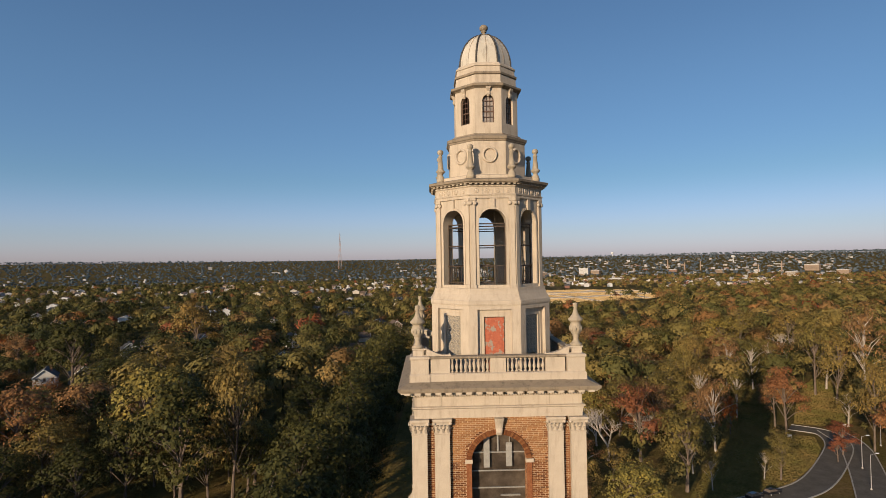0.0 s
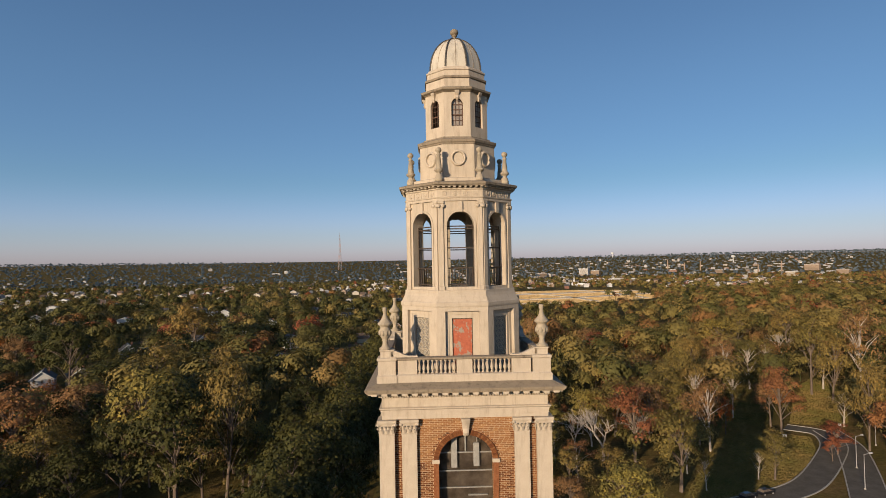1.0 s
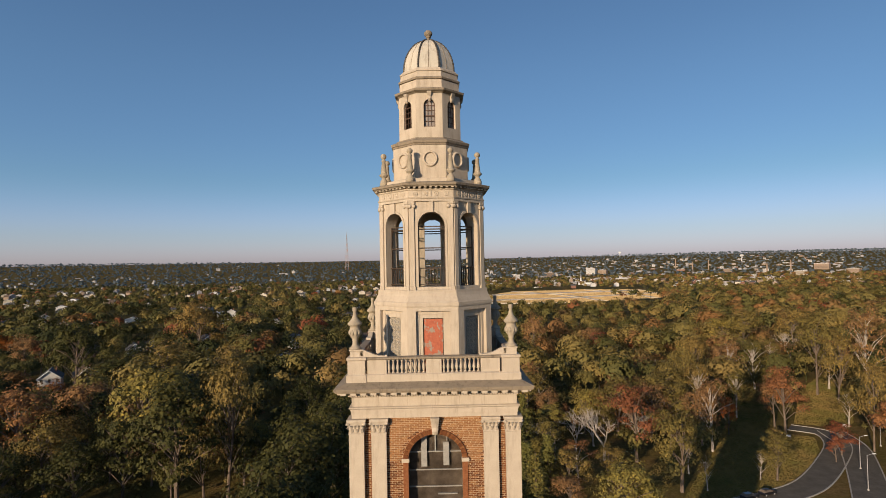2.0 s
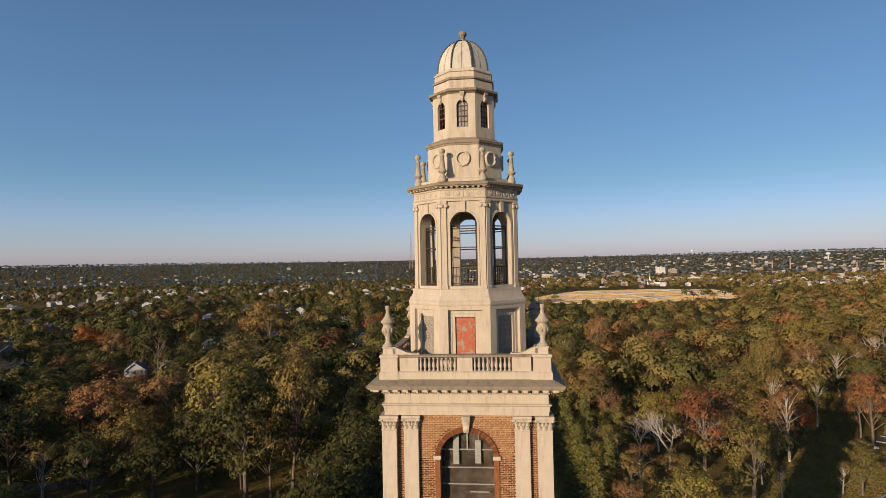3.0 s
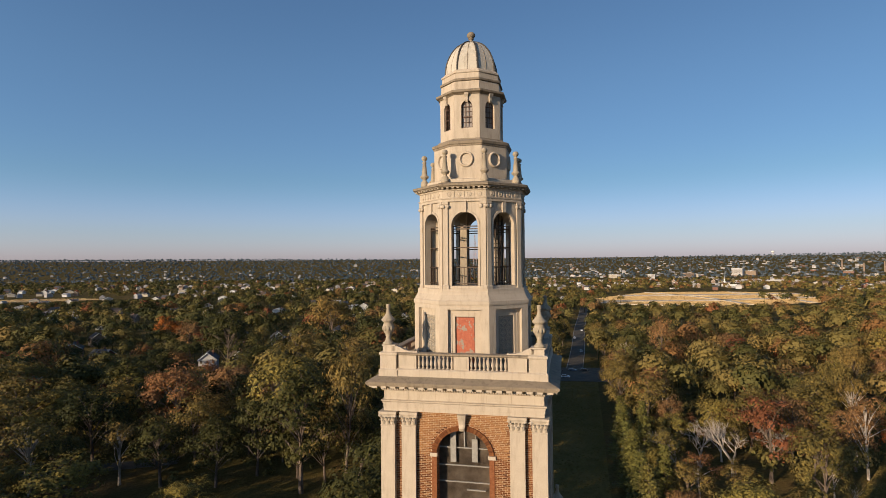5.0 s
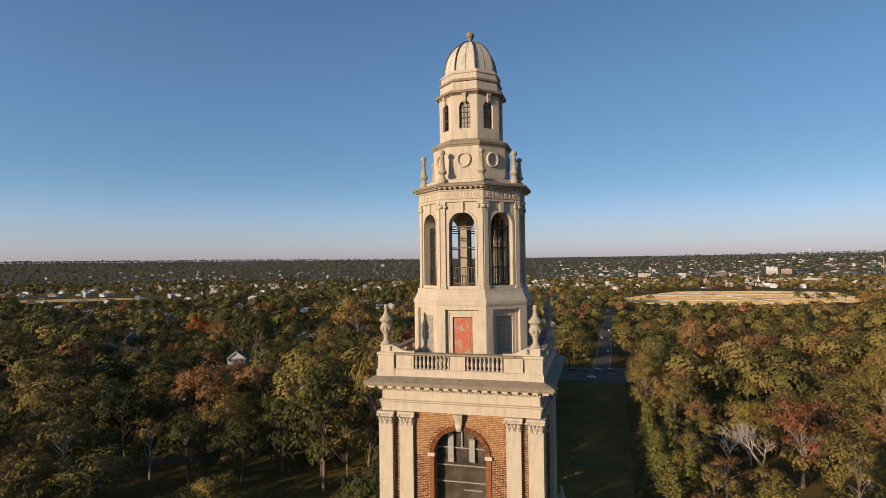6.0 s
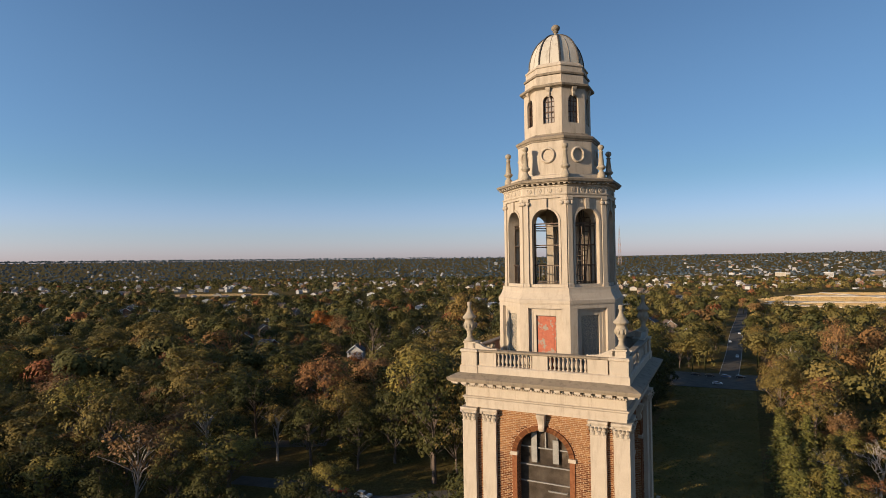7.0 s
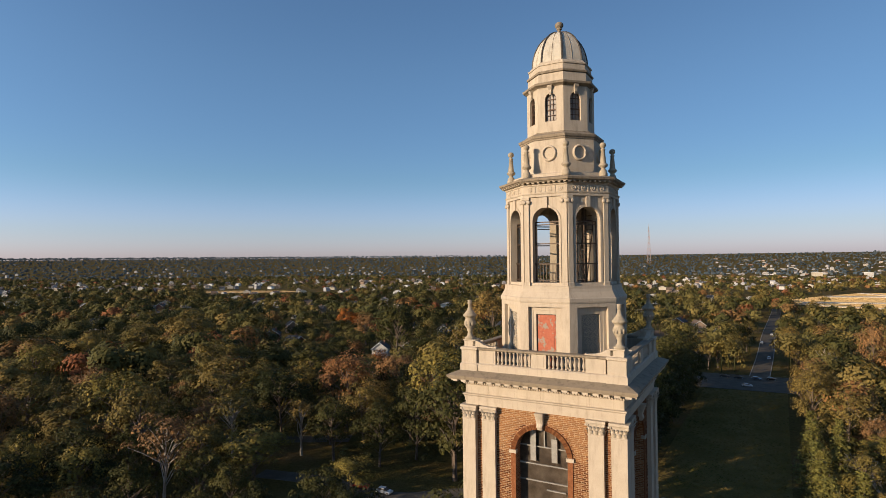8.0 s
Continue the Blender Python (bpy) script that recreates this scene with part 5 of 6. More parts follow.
# trees that stand out: kind, x, y, height, breadth
KEY_TREES = [
    ("red", 104, 178, 21, 0.84), ("brown", 105, 188, 16, 0.92), ("red", 108, 152, 9, 1.30), ("red", 103, 146, 7, 0.96), ("orange", 86, 180, 12, 0.69), ("thin", 74, 162, 21, 0.74), ("thin", 80, 189, 22, 0.68), ("olive", 81, 206, 26, 0.61),
    ("thin", 98, 203, 17, 0.79), ("olive", 80, 133, 12, 0.95), ("thin", 76, 134, 8, 0.90), ("bare", 41, 158, 20, 1.19), ("bare", 52, 166, 16, 1.35), ("bare", 41, 174, 12, 1.35), ("brown", 61, 181, 18, 0.95), ("brown", 63, 230, 13, 1.58),
    ("olive", 38, 140, 9, 1.35), ("yellow", 35, 104, 15, 1.12), ("thin", 74, 208, 16, 1.18), ("bare", 175, 320, 22, 1.08), ("bare", 83, 263, 19, 0.84), ("red", 73, 313, 20, 0.94), ("brown", 77, 354, 20, 0.91), ("red", 62, 267, 12, 1.08),
    ("yellow", 92, 248, 20, 0.68), ("olive", 103, 259, 24, 0.59), ("olive", 146, 237, 33, 0.65), ("olive", 145, 219, 27, 0.65), ("thin", 157, 248, 19, 1.01), ("thin", 156, 217, 36, 0.64), ("olive", 119, 154, 26, 0.51), ("olive", 183, 329, 30, 0.81),
    ("thin", 127, 254, 21, 0.90), ("thin", 116, 256, 22, 0.75), ("brown", 118, 270, 18, 0.97), ("olive", 156, 335, 29, 0.85), ("thin", 146, 280, 18, 0.77), ("yellow", 146, 338, 24, 1.01), ("thin", 60, 142, 10, 0.97), ("brown", 62, 164, 10, 1.13),
    ("thin", 60, 128, 9, 0.77),
    ("yellow", -83, 165, 30, 0.99), ("green", -64, 129, 30, 0.93), ("olive", -55, 136, 35, 0.54), ("olive", -60, 135, 24, 0.64), ("brown", -116, 159, 25, 1.05), ("brown", -112, 190, 23, 1.07), ("green", -123, 188, 19, 1.22), ("green", -147, 184, 23, 1.24),
    ("green", -128, 139, 22, 1.06), ("yellow", -108, 100, 15, 1.65), ("yellow", -79, 103, 10, 1.48), ("green", -169, 297, 33, 0.92), ("olive", -138, 359, 39, 0.90), ("green", -133, 252, 22, 1.20), ("olive", -198, 195, 23, 1.35), ("green", -135, 132, 17, 1.11),
    ("olive", -174, 156, 26, 0.99), ("green", -81, 141, 21, 0.87), ("green", -101, 128, 17, 1.13), ("green", -87, 130, 17, 1.01), ("olive", -84, 234, 22, 1.22), ("olive", -120, 268, 25, 1.22),
    ("yellow", -159, 98, 25, 1.06), ("olive", -137, 86, 25, 0.87), ("yellow", -256, 139, 24, 1.03), ("yellow", -303, 198, 20, 1.59), ("brown", -217, 136, 16, 1.62), ("olive", -153, 142, 24, 1.27), ("brown", -134, 109, 16, 1.22), ("olive", -267, 240, 29, 1.42),
    ("olive", -161, 84, 17, 1.35), ("olive", -189, 88, 22, 1.14), ("olive", -153, 162, 20, 1.22), ("yellow", -135, 51, 19, 0.76), ("yellow", -124, 61, 17, 1.08), ("green", -327, 185, 20, 1.54), ("olive", -309, 242, 22, 1.54), ("olive", -199, 158, 18, 1.52),
    ("bare", 27, 158, 15, 1.22), ("bare", 34, 166, 17, 1.10), ("brown", 22, 240, 13, 1.26), ("thin", 31, 224, 18, 0.86), ("yellow", 19, 149, 10, 1.27), ("thin", 20, 268, 18, 0.90), ("brown", 42, 338, 27, 0.71), ("thin", 23, 312, 21, 0.90),
    ("brown", -149, 240, 15, 1.0), ("green", -163, 240, 13, 1.1), ("green", -177, 248, 17, 1.0), ("green", -153, 247, 12, 1.1), ("green", -169, 247, 12, 1.1), ("brown", -159, 235, 14, 1.1), ("conifer", 17, 118, 14, 1.6), ("conifer", 16, 129, 14, 1.6), ("conifer", 22, 136, 14, 1.5), ("olive", 26, 126, 12, 1.1), ("thin", 30, 138, 11, 1.1), ("brown", 24, 116, 9, 1.2), ("olive", 24, 148, 14, 1.0), ("olive", -11, 400, 15, 0.9), ("olive", 12, 410, 15, 0.9), ("green", -10, 450, 15, 0.9), ("olive", 12, 460, 16, 0.9), ("olive", -10, 500, 15, 0.9), ("green", 11, 515, 16, 0.9), ("olive", -24, 365, 14, 1.0), ("orange", -278, 420, 21, 1.0), ("orange", -272, 428, 17, 1.0), ("brown", -232, 372, 21, 1.0), ("red", -226, 376, 18, 0.9),
    ("conifer", 15, 142, 14, 1.7), ("conifer", 16, 151, 14, 1.6), ("conifer", 15, 161, 14, 1.6), ("conifer", 14, 172, 14, 1.6), ("conifer", 15, 184, 14, 1.5), ("conifer", 15, 198, 14, 1.4), ("conifer", 20, 168, 14, 1.5), ("conifer", 21, 190, 14, 1.4), ("olive", 24, 206, 19, 1.0), ("olive", 17, 222, 19, 0.9), ("olive", 16, 240, 20, 0.9),
    ("olive", 17, 262, 20, 0.9), ("thin", 18, 284, 18, 0.9), ("yellow", -20, 372, 15, 1.0), ("olive", -29, 384, 16, 1.0), ("olive", 15, 372, 15, 1.0), ("olive", -28, 300, 18, 0.9),
]
# row left of the long lawn, set tall and close to shade it
KEY_TREES += [("green", -27.5 + 2 * math.sin(y), y, 24.5 + 2 * math.sin(y * 1.7), 0.85) for y in range(32, 300, 9)]
# added trees, put here to shade the yard and ground behind them
KEY_TREES += [("green", x + 3 * math.sin(y + x), y + 3 * math.cos(x), 14 + math.sin(x), 1.0) for x in range(-165, -42, 15) for y in (44, 60, 76)]
# added low row on the lawn's left edge, to stop sun between the trunks
KEY_TREES += [("green", -25.0 + math.sin(y), y, 8 + math.sin(y * 2.3), 1.25) for y in range(60, 300, 8)]
for kind, x, y, height, wide in KEY_TREES:
    plant(kind, x, y, height, wide)

taken = [(x, y, 0.26 * height * wide) for _, x, y, height, wide in KEY_TREES] + [(21, 126, 9)]
grid = {}
for hx, hy, r in HOUSES + BLOCKS:
    grid.setdefault((int(hx // 100), int(hy // 100)), []).append((hx, hy, r))
NEAR = 262.0


def scatter(r0, r1, step, rng, keep=1.0):
    """Places on a shaken grid in the fan of ground that the flight overlooks."""
    out = []
    n = int(r1 / step) + 2
    for i in range(-n, n):
        for j in range(-2, n):
            x, y = (i + 0.5 * (j % 2) + rng.uniform(-0.42, 0.42)) * step + EYE_AT[0], (j + rng.uniform(-0.42, 0.42)) * step * 0.9 + EYE_AT[1]
            dx, dy = x - EYE_AT[0], y - EYE_AT[1]
            r = math.hypot(dx, dy)
            if not r0 <= r < r1 or not -66 < math.degrees(math.atan2(dx, dy)) < 36 or rng.random() > keep:
                continue
            if is_clear(x, y) or blocked(x, y, grid):
                continue
            out.append((x, y))
    return out


rng = random.Random(5)
LEFT_MIX = ["green"] * 12 + ["olive"] * 4 + ["brown"] * 2 + ["yellow"] + ["thin"] * 2
WEST_MIX = ["olive"] * 9 + ["green"] * 5 + ["yellow"] * 4 + ["brown"] * 2
RIGHT_MIX = ["olive"] * 9 + ["thin"] * 7 + ["brown"] * 5 + ["yellow"] * 3 + ["green"] * 2 + ["red"]
for x, y in scatter(150, NEAR, 14.6, rng):
    if y < 122 and x > -112 or any(math.hypot(x - a, y - c) < r + 2.5 for a, c, r in taken):
        continue
    plant(rng.choice(WEST_MIX if x < -140 else LEFT_MIX if x < 12 else RIGHT_MIX), x, y, rng.uniform(13, 22), rng.uniform(0.85, 1.15))


for x, y in scatter(170, NEAR, 10.5, rng, 0.8):
    if x > 17 and y > 128 and not any(math.hypot(x - a, y - c) < r + 1 for a, c, r in taken):
        plant(rng.choice(("thin", "thin", "olive", "brown", "yellow")), x, y, rng.uniform(8, 14), rng.uniform(0.9, 1.2))


def far_woods(name, label, places, heights, clumps, cards, size, seed, trunks=True, material=WOODS):
    """Woods past the single trees: every crown is a few clumps of leaf sprays over a thin trunk."""
    rng = np.random.default_rng(seed)
    xy, H = np.array(places), 1.08 * np.array(heights)
    n = len(xy)
    spots = np.array([level(x, y) for x, y in places])
    z0 = spots[:, 2]
    # tint: green in the west, more russet and olive in the east
    east = 1 / (1 + np.exp(-(xy[:, 0] - 20) / 60 * np.where(xy[:, 1] > 700, 0.3, 1)))
    t = np.clip(rng.normal(0.27 + 0.28 * east, 0.21, n), 0, 0.86)
    odd = rng.random(n)
    t = np.where(odd > 0.945, rng.uniform(0.76, 0.97, n), t)
    t = np.where(odd > 0.998, 0.94, t)
    xy = spots[:, :2]
    d = unit(rng.normal(size=(n, clumps, 3)))
    d[:, :, 2] = np.abs(d[:, :, 2]) * 0.9 - 0.25
    spread = rng.uniform(0.32, 0.44, n)
    c = d * rng.uniform(0.5, 0.8, (n, clumps, 1)) * (H * spread)[:, None, None]
    c[:, :, 2] *= 1.2
    c = c + np.stack([xy[:, 0], xy[:, 1], z0 + H * 0.55], axis=1)[:, None, :]
    cr = rng.uniform(0.15, 0.26, (n, clumps)) * H[:, None]
    out = unit(rng.normal(size=(n, clumps, cards, 3)))
    out[..., 2] = np.where(out[..., 2] < -0.25, -out[..., 2], out[..., 2])
    pos = (c[:, :, None, :] + out * cr[:, :, None, None] * rng.uniform(0.78, 1.0, (n, clumps, cards, 1))).reshape(-1, 3)
    nor = unit(0.8 * out + 0.9 * d[:, :, None, :] + 0.15 * rng.normal(size=out.shape)).reshape(-1, 3)
    s = (np.repeat(H, clumps * cards) / 18 * rng.uniform(0.75, 1.25, len(pos)) * size)
    extra = None
    if trunks:
        ring4 = np.array([[1, 0], [0, 1], [-1, 0], [0, -1]])
        lo = np.concatenate([xy[:, None, :] + ring4 * 0.3, np.repeat((z0 - 0.3)[:, None, None], 4, 1)], axis=2)
        hi = np.concatenate([xy[:, None, :] + ring4 * 0.15, np.repeat((z0 + H * 0.62)[:, None, None], 4, 1)], axis=2)
        ev = np.concatenate([lo, hi], axis=1).reshape(-1, 3)
        idx = np.array([[0, 1, 5, 4], [1, 2, 6, 5], [2, 3, 7, 6], [3, 0, 4, 7]])
        extra = (ev, (np.arange(n)[:, None, None] * 8 + idx[None]).reshape(-1))
    me = card_mesh(name, pos, nor, s, material, rng, np.repeat(t, clumps * cards), extra)
    tagged(new(name, me), label, "woods", kind="stuff")


def tufts(name, label, area, spacing, wide, tall, material, seed):
    """Upright tufts of grass over a stretch of ground."""
    rng = np.random.default_rng(seed)
    xs, ys = [p[0] for p in area], [p[1] for p in area]
    n = int((max(xs) - min(xs)) * (max(ys) - min(ys)) / spacing ** 2)
    pts = np.stack([rng.uniform(min(xs), max(xs), n), rng.uniform(min(ys), max(ys), n)], axis=1)
    pts = np.array([site(x, y) for x, y in pts if inside(x, y, area)])
    n = len(pts)
    a, w, h = rng.uniform(0, math.pi, n), wide * rng.uniform(0.6, 1.3, n), tall * rng.uniform(0.6, 1.3, n)
    ux, uy, lean = np.cos(a) * w / 2, np.sin(a) * w / 2, rng.normal(size=(n, 2)) * tall * 0.3
    z = np.full(n, 0.04)
    verts = np.stack([np.stack([pts[:, 0] - ux, pts[:, 1] - uy, z], 1), np.stack([pts[:, 0] + ux, pts[:, 1] + uy, z], 1),
                      np.stack([pts[:, 0] + ux * 0.7 + lean[:, 0], pts[:, 1] + uy * 0.7 + lean[:, 1], z + h], 1), np.stack([pts[:, 0] - ux * 0.7 + lean[:, 0], pts[:, 1] - uy * 0.7 + lean[:, 1], z + h * 0.8], 1)], axis=1).reshape(-1, 3)
    me = bpy.data.meshes.new(name)
    me.vertices.add(4 * n)
    me.vertices.foreach_set("co", verts.astype(np.float32).ravel())
    me.loops.add(4 * n)
    me.loops.foreach_set("vertex_index", np.arange(4 * n, dtype=np.int32))
    me.polygons.add(n)
    me.polygons.foreach_set("loop_start", np.arange(0, 4 * n, 4, dtype=np.int32))
    me.update(calc_edges=True)
    me.materials.append(material)
    tagged(new(name, me), label, "grass", kind="stuff")


tufts("grass", "short autumn grass on the tree-lined lawn", SHADE_LAWN, 0.42, 0.42, 0.2, GRASS, 1)
tufts("grass", "short sunlit grass strip between trees", STRIP_LAWN, 0.42, 0.42, 0.2, GRASS, 2)
tufts("grass", "short autumn grass beside the drive", KERB_LAWN, 0.36, 0.4, 0.18, GRASS, 3)
tufts("grass", "short autumn grass before the trees", FAR_LAWN, 0.38, 0.4, 0.2, GRASS, 4)
tufts("grass", "short grass in the small clearing", LEFT_LAWN, 0.8, 0.6, 0.26, GRASS, 5)
tufts("grass", "short shaded grass on the long lawn", [(-21, 110), (10, 110), (10, 306), (-21, 306)], 0.9, 0.6, 0.2, GRASS, 6)
tufts("straw", "dry straw-coloured stubble on the playing field", DRY_FIELD, 1.7, 1.6, 0.55, STRAW, 7)
tufts("straw", "dry straw-coloured stubble on the far field", WEST_FIELD, 2.4, 1.8, 0.55, STRAW, 8)

# young growth and shrubs below the near trees
pr = random.Random(77)
places = [p for p in scatter(158, 470, 7.6, pr, 0.9) if (p[0] > 12 or pr.random() < 0.55) and not (p[1] < 122 and p[0] > -112)]
far_woods("undergrowth", "tangled autumn undergrowth below the park trees", places, [pr.uniform(3.0, 6.5) if x < 12 else pr.uniform(4.0, 10.5) for x, y in places], 5, 13, 1.15, 9, False)


def rough_height(x, y, lo, hi, rng):
    return (lo + (hi - lo) * rng.random()) * (0.9 + 0.25 * noise.noise((x / 70, y / 70, 0)))


def low_in_front(x, y):
    """Young, low trees grow before the two open fields."""
    r, az = math.hypot(x - EYE_AT[0], y - EYE_AT[1]), math.degrees(math.atan2(x - EYE_AT[0], y - EYE_AT[1]))
    if 0.9 < az < 16.5 and r < 960:
        return max(57 * (1 - r / 985), 0) * (1 + 0.3 * math.sin(az * 6.1) + 0.25 * math.sin(az * 17))
    if -30.2 < az < -26.0 and r < 372:
        return 59 - 51 * r / 361
    if -34 < az < -28.5 and r < 540:
        return 14
    if -43 < az < -31 and r < 1330:
        return max(57 * (1 - r / 1340), 0)
    return 99


for name, label, r0, r1, step, keep, lo, hi, clumps, cards, size, seed in (
        ("woods", "dense mixed autumn woods beyond the lawns", NEAR, 560, 15.4, 0.97, 13, 26, 11, 52, 0.56, 1),
        ("woods", "autumn tree canopy over the suburb", 560, 1150, 17.0, 0.95, 11, 23, 8, 20, 1.05, 2),
        ("woods", "distant tree canopy between roofs", 1150, 2300, 21.0, 0.84, 8, 18, 6, 7, 2.1, 3),
        ("woods", "far woods along the horizon", 2300, 4800, 40.0, 0.92, 9, 18, 4, 7, 3.4, 4)):
    pr = random.Random(seed)
    places = scatter(r0, r1, step, pr, keep)
    if r0 == NEAR:
        places = [p for p in places if not any(math.hypot(p[0] - a, p[1] - c) < r + 2 for a, c, r in taken)]
    heights = [min(rough_height(x, y, lo, hi, pr), low_in_front(x, y)) for x, y in places]
    places, heights = [p for p, h in zip(places, heights) if h > 4], [h for h in heights if h > 4]
    far_woods(name, label, places, heights, clumps, cards, size, seed, r0 < 1000, HAZY_WOODS if r0 > 2000 else WOODS)


# ---------------------------------------------------------------- cars and lamps
def car_paint(name, col):
    m, t, b = shader(name, 0.3, 0.2)
    b.inputs["Base Color"].default_value = (*col, 1)
    b.inputs["Coat Weight"].default_value = 0.6
    return m


TYRE = speckled("tyre_rubber", (0.02, 0.02, 0.02), (0.035, 0.035, 0.035), 8)


def car(colour, x, y, turn, label):
    e = thing("car", label, "car", "parked cars", at=(*site(x, y), 0.08), turn=turn)
    bm = bmesh.new()
    side = [(-2.2, 0.35), (2.15, 0.35), (2.25, 0.6), (2.1, 0.85), (1.1, 0.98), (-2.05, 1.0), (-2.25, 0.75)]
    rows = [[bm.verts.new((px, py, pz)) for px, pz in side] for py in (-0.88, 0.88)]
    bm.faces.new(rows[0]), bm.faces.new(rows[1])
    for i in range(7):
        bm.faces.new((rows[0][i], rows[0][(i + 1) % 7], rows[1][(i + 1) % 7], rows[1][i]))
    bmesh.ops.bevel(bm, geom=bm.edges[:], offset=0.07, segments=2)
    part("body", bm, colour, e)
    bm = bmesh.new()
    lo = [bm.verts.new(v) for v in ((-1.95, -0.8, 0.98), (1.15, -0.8, 0.98), (1.15, 0.8, 0.98), (-1.95, 0.8, 0.98))]
    hi = [bm.verts.new(v) for v in ((-1.5, -0.62, 1.44), (0.35, -0.62, 1.44), (0.35, 0.62, 1.44), (-1.5, 0.62, 1.44))]
    for i in range(4):
        bm.faces.new((lo[i], lo[(i + 1) % 4], hi[(i + 1) % 4], hi[i]))
    bm.faces.new(hi)
    cabin = part("cabin", bm, GLASS, e, "dark glazed car cabin")
    part("roof", box(bmesh.new(), -1.5, 0.35, -0.63, 0.63, 1.43, 1.48), colour, cabin)
    for px in (-1.4, 1.4):
        for py in (-0.8, 0.8):
            wheel = part("wheel", ring(bmesh.new(), [(0.26, -0.11), (0.33, -0.08), (0.33, 0.08), (0.26, 0.11)], 14, True, pose(px, py, 0.33, 90)), TYRE, e)
            part("rim", ring(bmesh.new(), [(0.2, -0.12), (0.2, 0.12)], 10, True, pose(px, py, 0.33, 90)), WALLS["grey"], wheel)
    return e


BLACK, SILVER, RED, BLUE = car_paint("black_paint", (0.012, 0.012, 0.014)), car_paint("silver_paint", (0.55, 0.56, 0.57)), car_paint("red_paint", (0.36, 0.02, 0.02)), car_paint("blue_paint", (0.05, 0.08, 0.14))
WHITE_CAR = car_paint("white_car_paint", (0.75, 0.75, 0.74))
for paint, x, y, turn, label in ((BLACK, 72.8, 122.9, 20, "black sedan parked beside the kerb"), (BLACK, 67.5, 120.9, 20, "black car parked beside the kerb"), (RED, -82, 111.5, 8, "red car parked under trees"), (WHITE_CAR, -75, 110.8, 0, "white car parked under trees"),
                                 (SILVER, -170, 126.5, 10, "pale car on a shaded drive"), (BLACK, -15, 341, 0, "dark car parked on the plaza"), (BLACK, -9, 340, 4, "dark car parked on the plaza"), (BLUE, -2, 340, -3, "dark blue car parked on the plaza"),
                                 (BLACK, 4, 341, 0, "dark car parked on the plaza"), (SILVER, -5, 318, 5, "pale car on the plaza"), (SILVER, 2, 420, 88, "pale car on the street"), (WHITE_CAR, -3, 500, 90, "white car on the street"), (SILVER, 2, 560, 90, "pale car on the street")):
    car(paint, x, y, turn, label)


def street_lamp(x, y, h):
    e = thing("street_lamp", "slim pale street lamp beside the drive", "street lamp", "lamps along the drive", at=(*site(x, y), 0))
    part("pole", tube(bmesh.new(), (0, 0, 0), (0, 0, h), 0.11, 0.06, 8), WALLS["grey"], e)
    part("arm", tube(bmesh.new(), (0, 0, h - 0.1), (1.6, 0, h + 0.3), 0.05, 0.04, 6), WALLS["grey"], e)
    part("lamp_head", box(bmesh.new(), 1.4, 2.2, -0.16, 0.16, h + 0.22, h + 0.4), WHITE, e, "white lamp head")
    part("foot", ring(bmesh.new(), [(0.25, 0), (0.25, 0.3), (0.12, 0.5)], 10), KERB, e)


for x, y, h in ((97.7, 122.1, 9), (105.7, 138.8, 9), (124.2, 159.1, 8), (-100, 190, 7)):
    street_lamp(x, y, h)
for x, y in ((102, 172), (126, 182)):
    e = thing("park_sign", "small white park sign on two posts", "sign", "park signs", at=(*site(x, y), 0), turn=-20)
    part("board", box(bmesh.new(), -0.6, 0.6, -0.04, 0.04, 0.7, 1.4), WHITE, e)
    for s in (-0.5, 0.5):
        part("post", box(bmesh.new(), s - 0.05, s + 0.05, -0.03, 0.03, 0, 1.45), WALLS["grey"], e)


# ---------------------------------------------------------------- bricks of the tower walls
COURSE, LONG, GAP = 0.097, 0.26, 0.022


def brick_spans(z):
    """Free stretches of brick between pilasters and arch at one height."""
    half = 1.64 if z < 49.45 else math.sqrt(max(1.64 ** 2 - (z - 49.45) ** 2, 0))
    spans = [(-3.55, -3.19), (3.19, 3.55)]
    return spans + ([(-2.44, 2.44)] if half < 0.05 else [(-2.44, -half), (half, 2.44)])


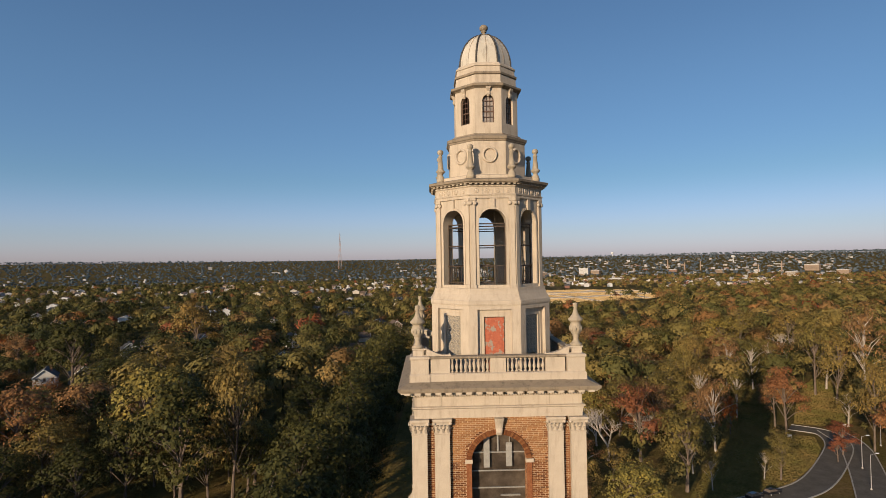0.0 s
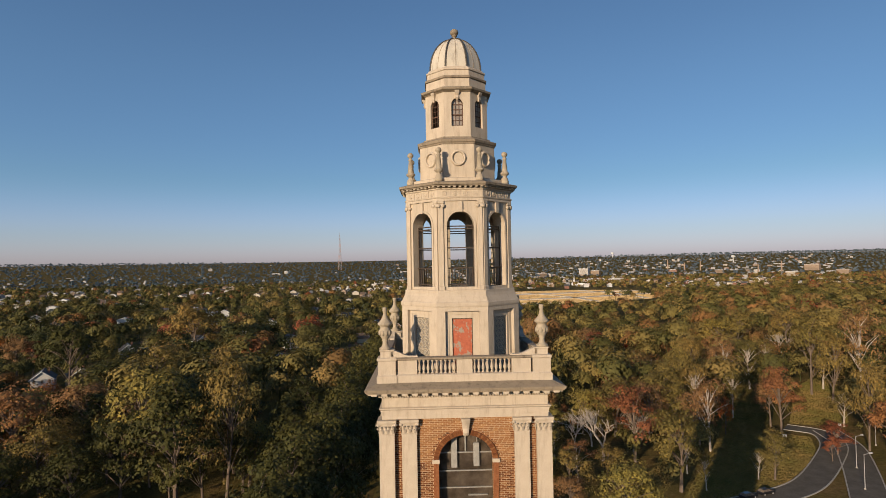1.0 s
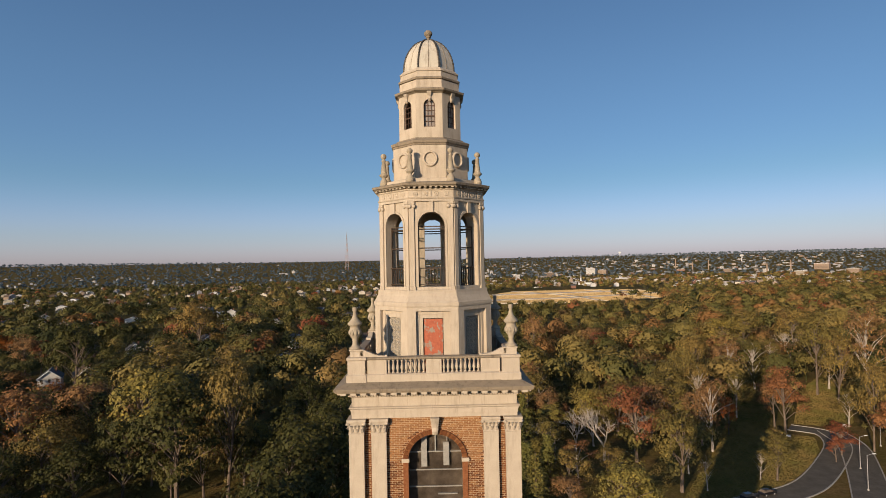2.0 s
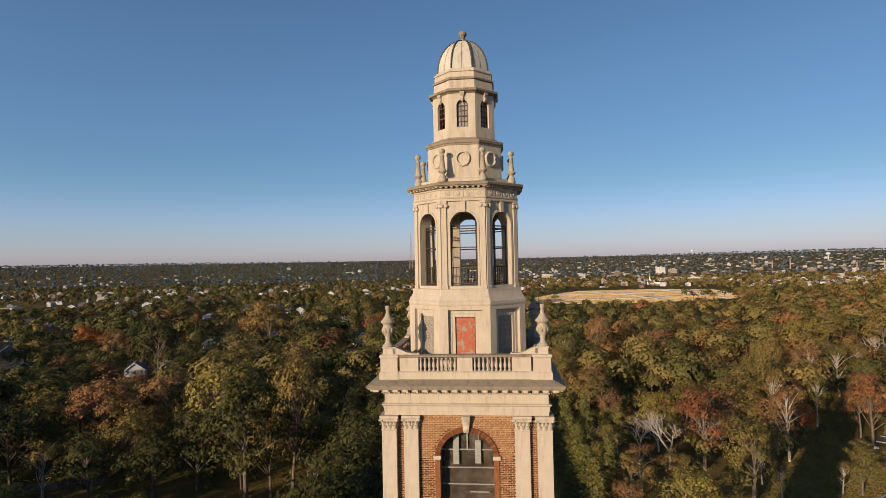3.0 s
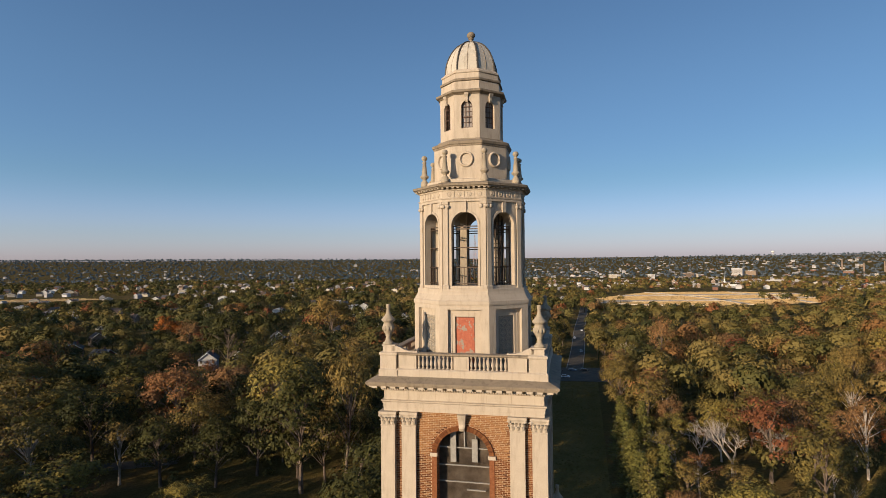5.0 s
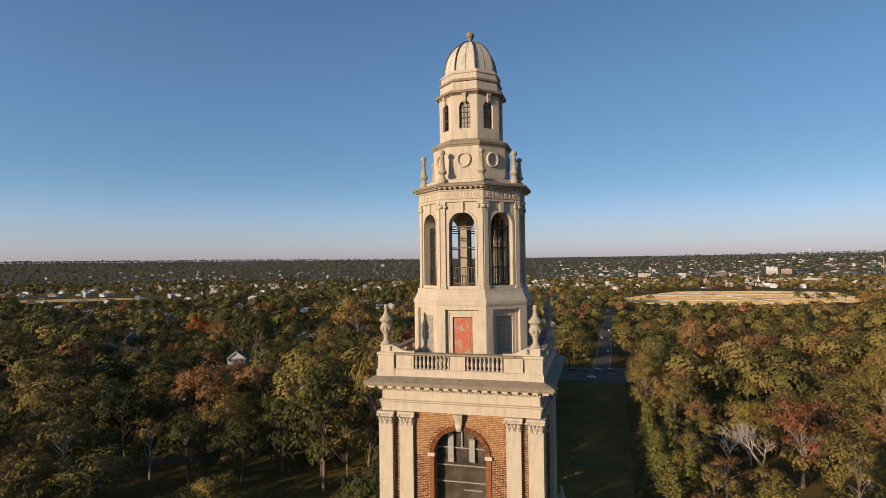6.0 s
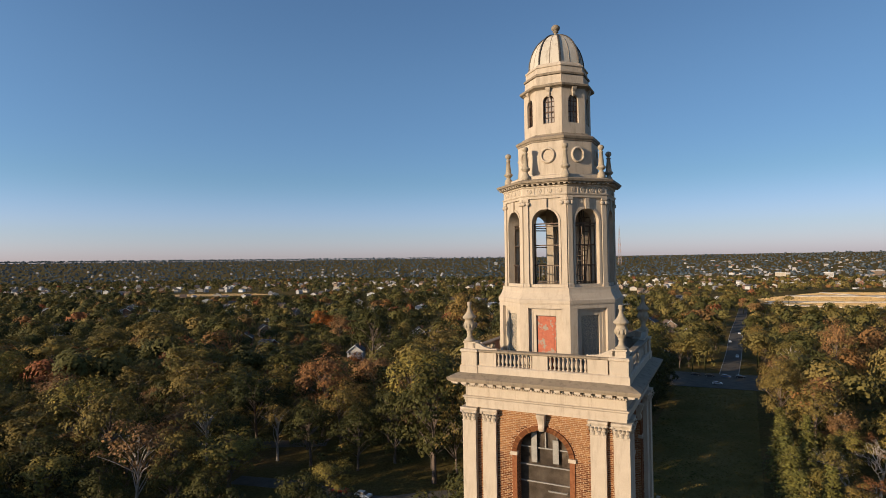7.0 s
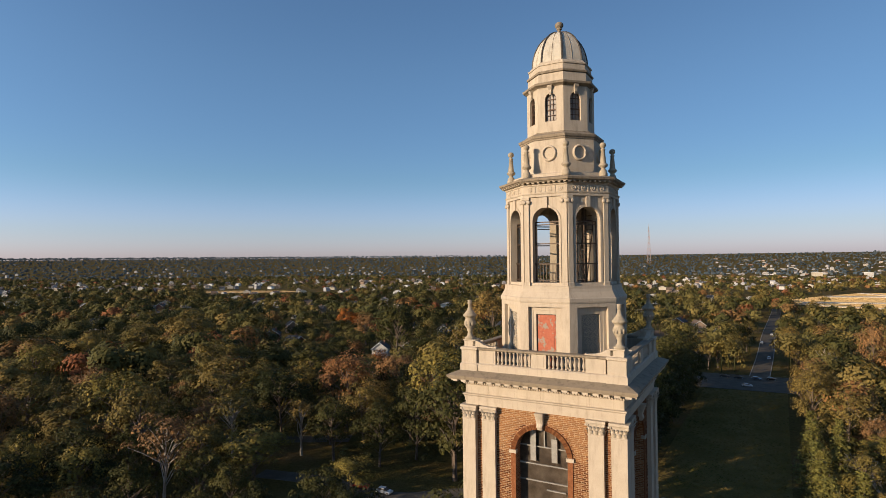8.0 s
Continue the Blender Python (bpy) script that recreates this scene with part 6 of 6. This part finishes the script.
def lay_bricks():
    rng = random.Random(8)
    front, rest, beds = [], [], []
    for row in range(100):
        z = 42.05 + row * COURSE
        for a, c in brick_spans(z):
            beds.append((a, c, z))
            x = a - (row % 2) * LONG / 2
            while x < c - 0.02:
                lo, hi = max(x, a), min(x + LONG - GAP, c)
                if hi - lo > 0.05:
                    (front if z > 49.35 and hi - lo > LONG - GAP - 0.002 and abs(lo) < 2.5 and len(front) < 290 else rest).append((lo, hi, z))
                x += LONG
    bm = bmesh.new()
    for a, c, z in beds:
        box(bm, a, c, -4.006, -3.98, z, z + COURSE)
    bed = part("mortar_bed", bm, MORTAR, wall, "pale mortar between the bricks")
    for k in range(1, 4):
        again(bed, spin(k, 4))
    def brick_box(bm, lo, hi, z, y):
        box(bm, lo, hi, y, -3.99, z + 0.011, z + COURSE - 0.011)
    one = None
    for lo, hi, z in front:
        m = pose((lo + hi) / 2, rng.uniform(-0.004, 0.004), z)
        if one is None:
            bm = bmesh.new()
            brick_box(bm, -(LONG - GAP) / 2, (LONG - GAP) / 2, 0, -4.02)
            one = part("brick", bm, FIRED, wall)
            one.matrix_basis = m
        else:
            again(one, m)
    def joined(rows):
        verts, faces = [], []
        for lo, hi, z in rows:
            y, n = -4.02 + rng.uniform(-0.004, 0.004), len(verts)
            verts += [(lo, y, z + 0.011), (hi, y, z + 0.011), (hi, y, z + COURSE - 0.011), (lo, y, z + COURSE - 0.011)]
            verts += [(vx, -3.99, vz) for vx, vy, vz in verts[n:n + 4]]
            faces += [(n, n + 1, n + 2, n + 3)] + [(n + i, n + 4 + i, n + 4 + (i + 1) % 4, n + (i + 1) % 4) for i in range(4)]
        me = bpy.data.meshes.new("brickwork")
        me.from_pydata(verts, [], faces)
        me.materials.append(FIRED)
        ob = new("brickwork", me)
        ob.parent = wall
        return tagged(ob, "small red bricks laid in courses", kind="stuff")
    joined(rest)
    side = joined(rest + front)
    side.matrix_basis = spin(1, 4)
    for k in (2, 3):
        tagged(again(side, spin(k, 4)), "small red bricks laid in courses", kind="stuff")
    # wedge bricks of the arches
    n, one = 46, None
    for k in range(4):
        for i in range(n):
            a = -90 + 180 * (i + 0.5) / n
            if abs(a) < 6:
                continue
            m = spin(k, 4) @ pose(0, 0, 49.45) @ pose(0, 0, 0, 0, a, 0)
            if one is None:
                bm = bmesh.new()
                w0, w1 = 1.37 * math.pi / n / 2 - 0.008, 1.625 * math.pi / n / 2 - 0.009
                loops = [[bm.verts.new((s * w, y, r)) for s, w, r in ((-1, w0, 1.372), (1, w0, 1.372), (1, w1, 1.622), (-1, w1, 1.622))] for y in (-4.085, -4.05)]
                bm.faces.new(loops[0])
                for j in range(4):
                    bm.faces.new((loops[0][j], loops[0][(j + 1) % 4], loops[1][(j + 1) % 4], loops[1][j]))
                one = part("wedge_brick", bm, FIRED, arch_ring)
                one.matrix_basis = m
            else:
                again(one, m)


lay_bricks()
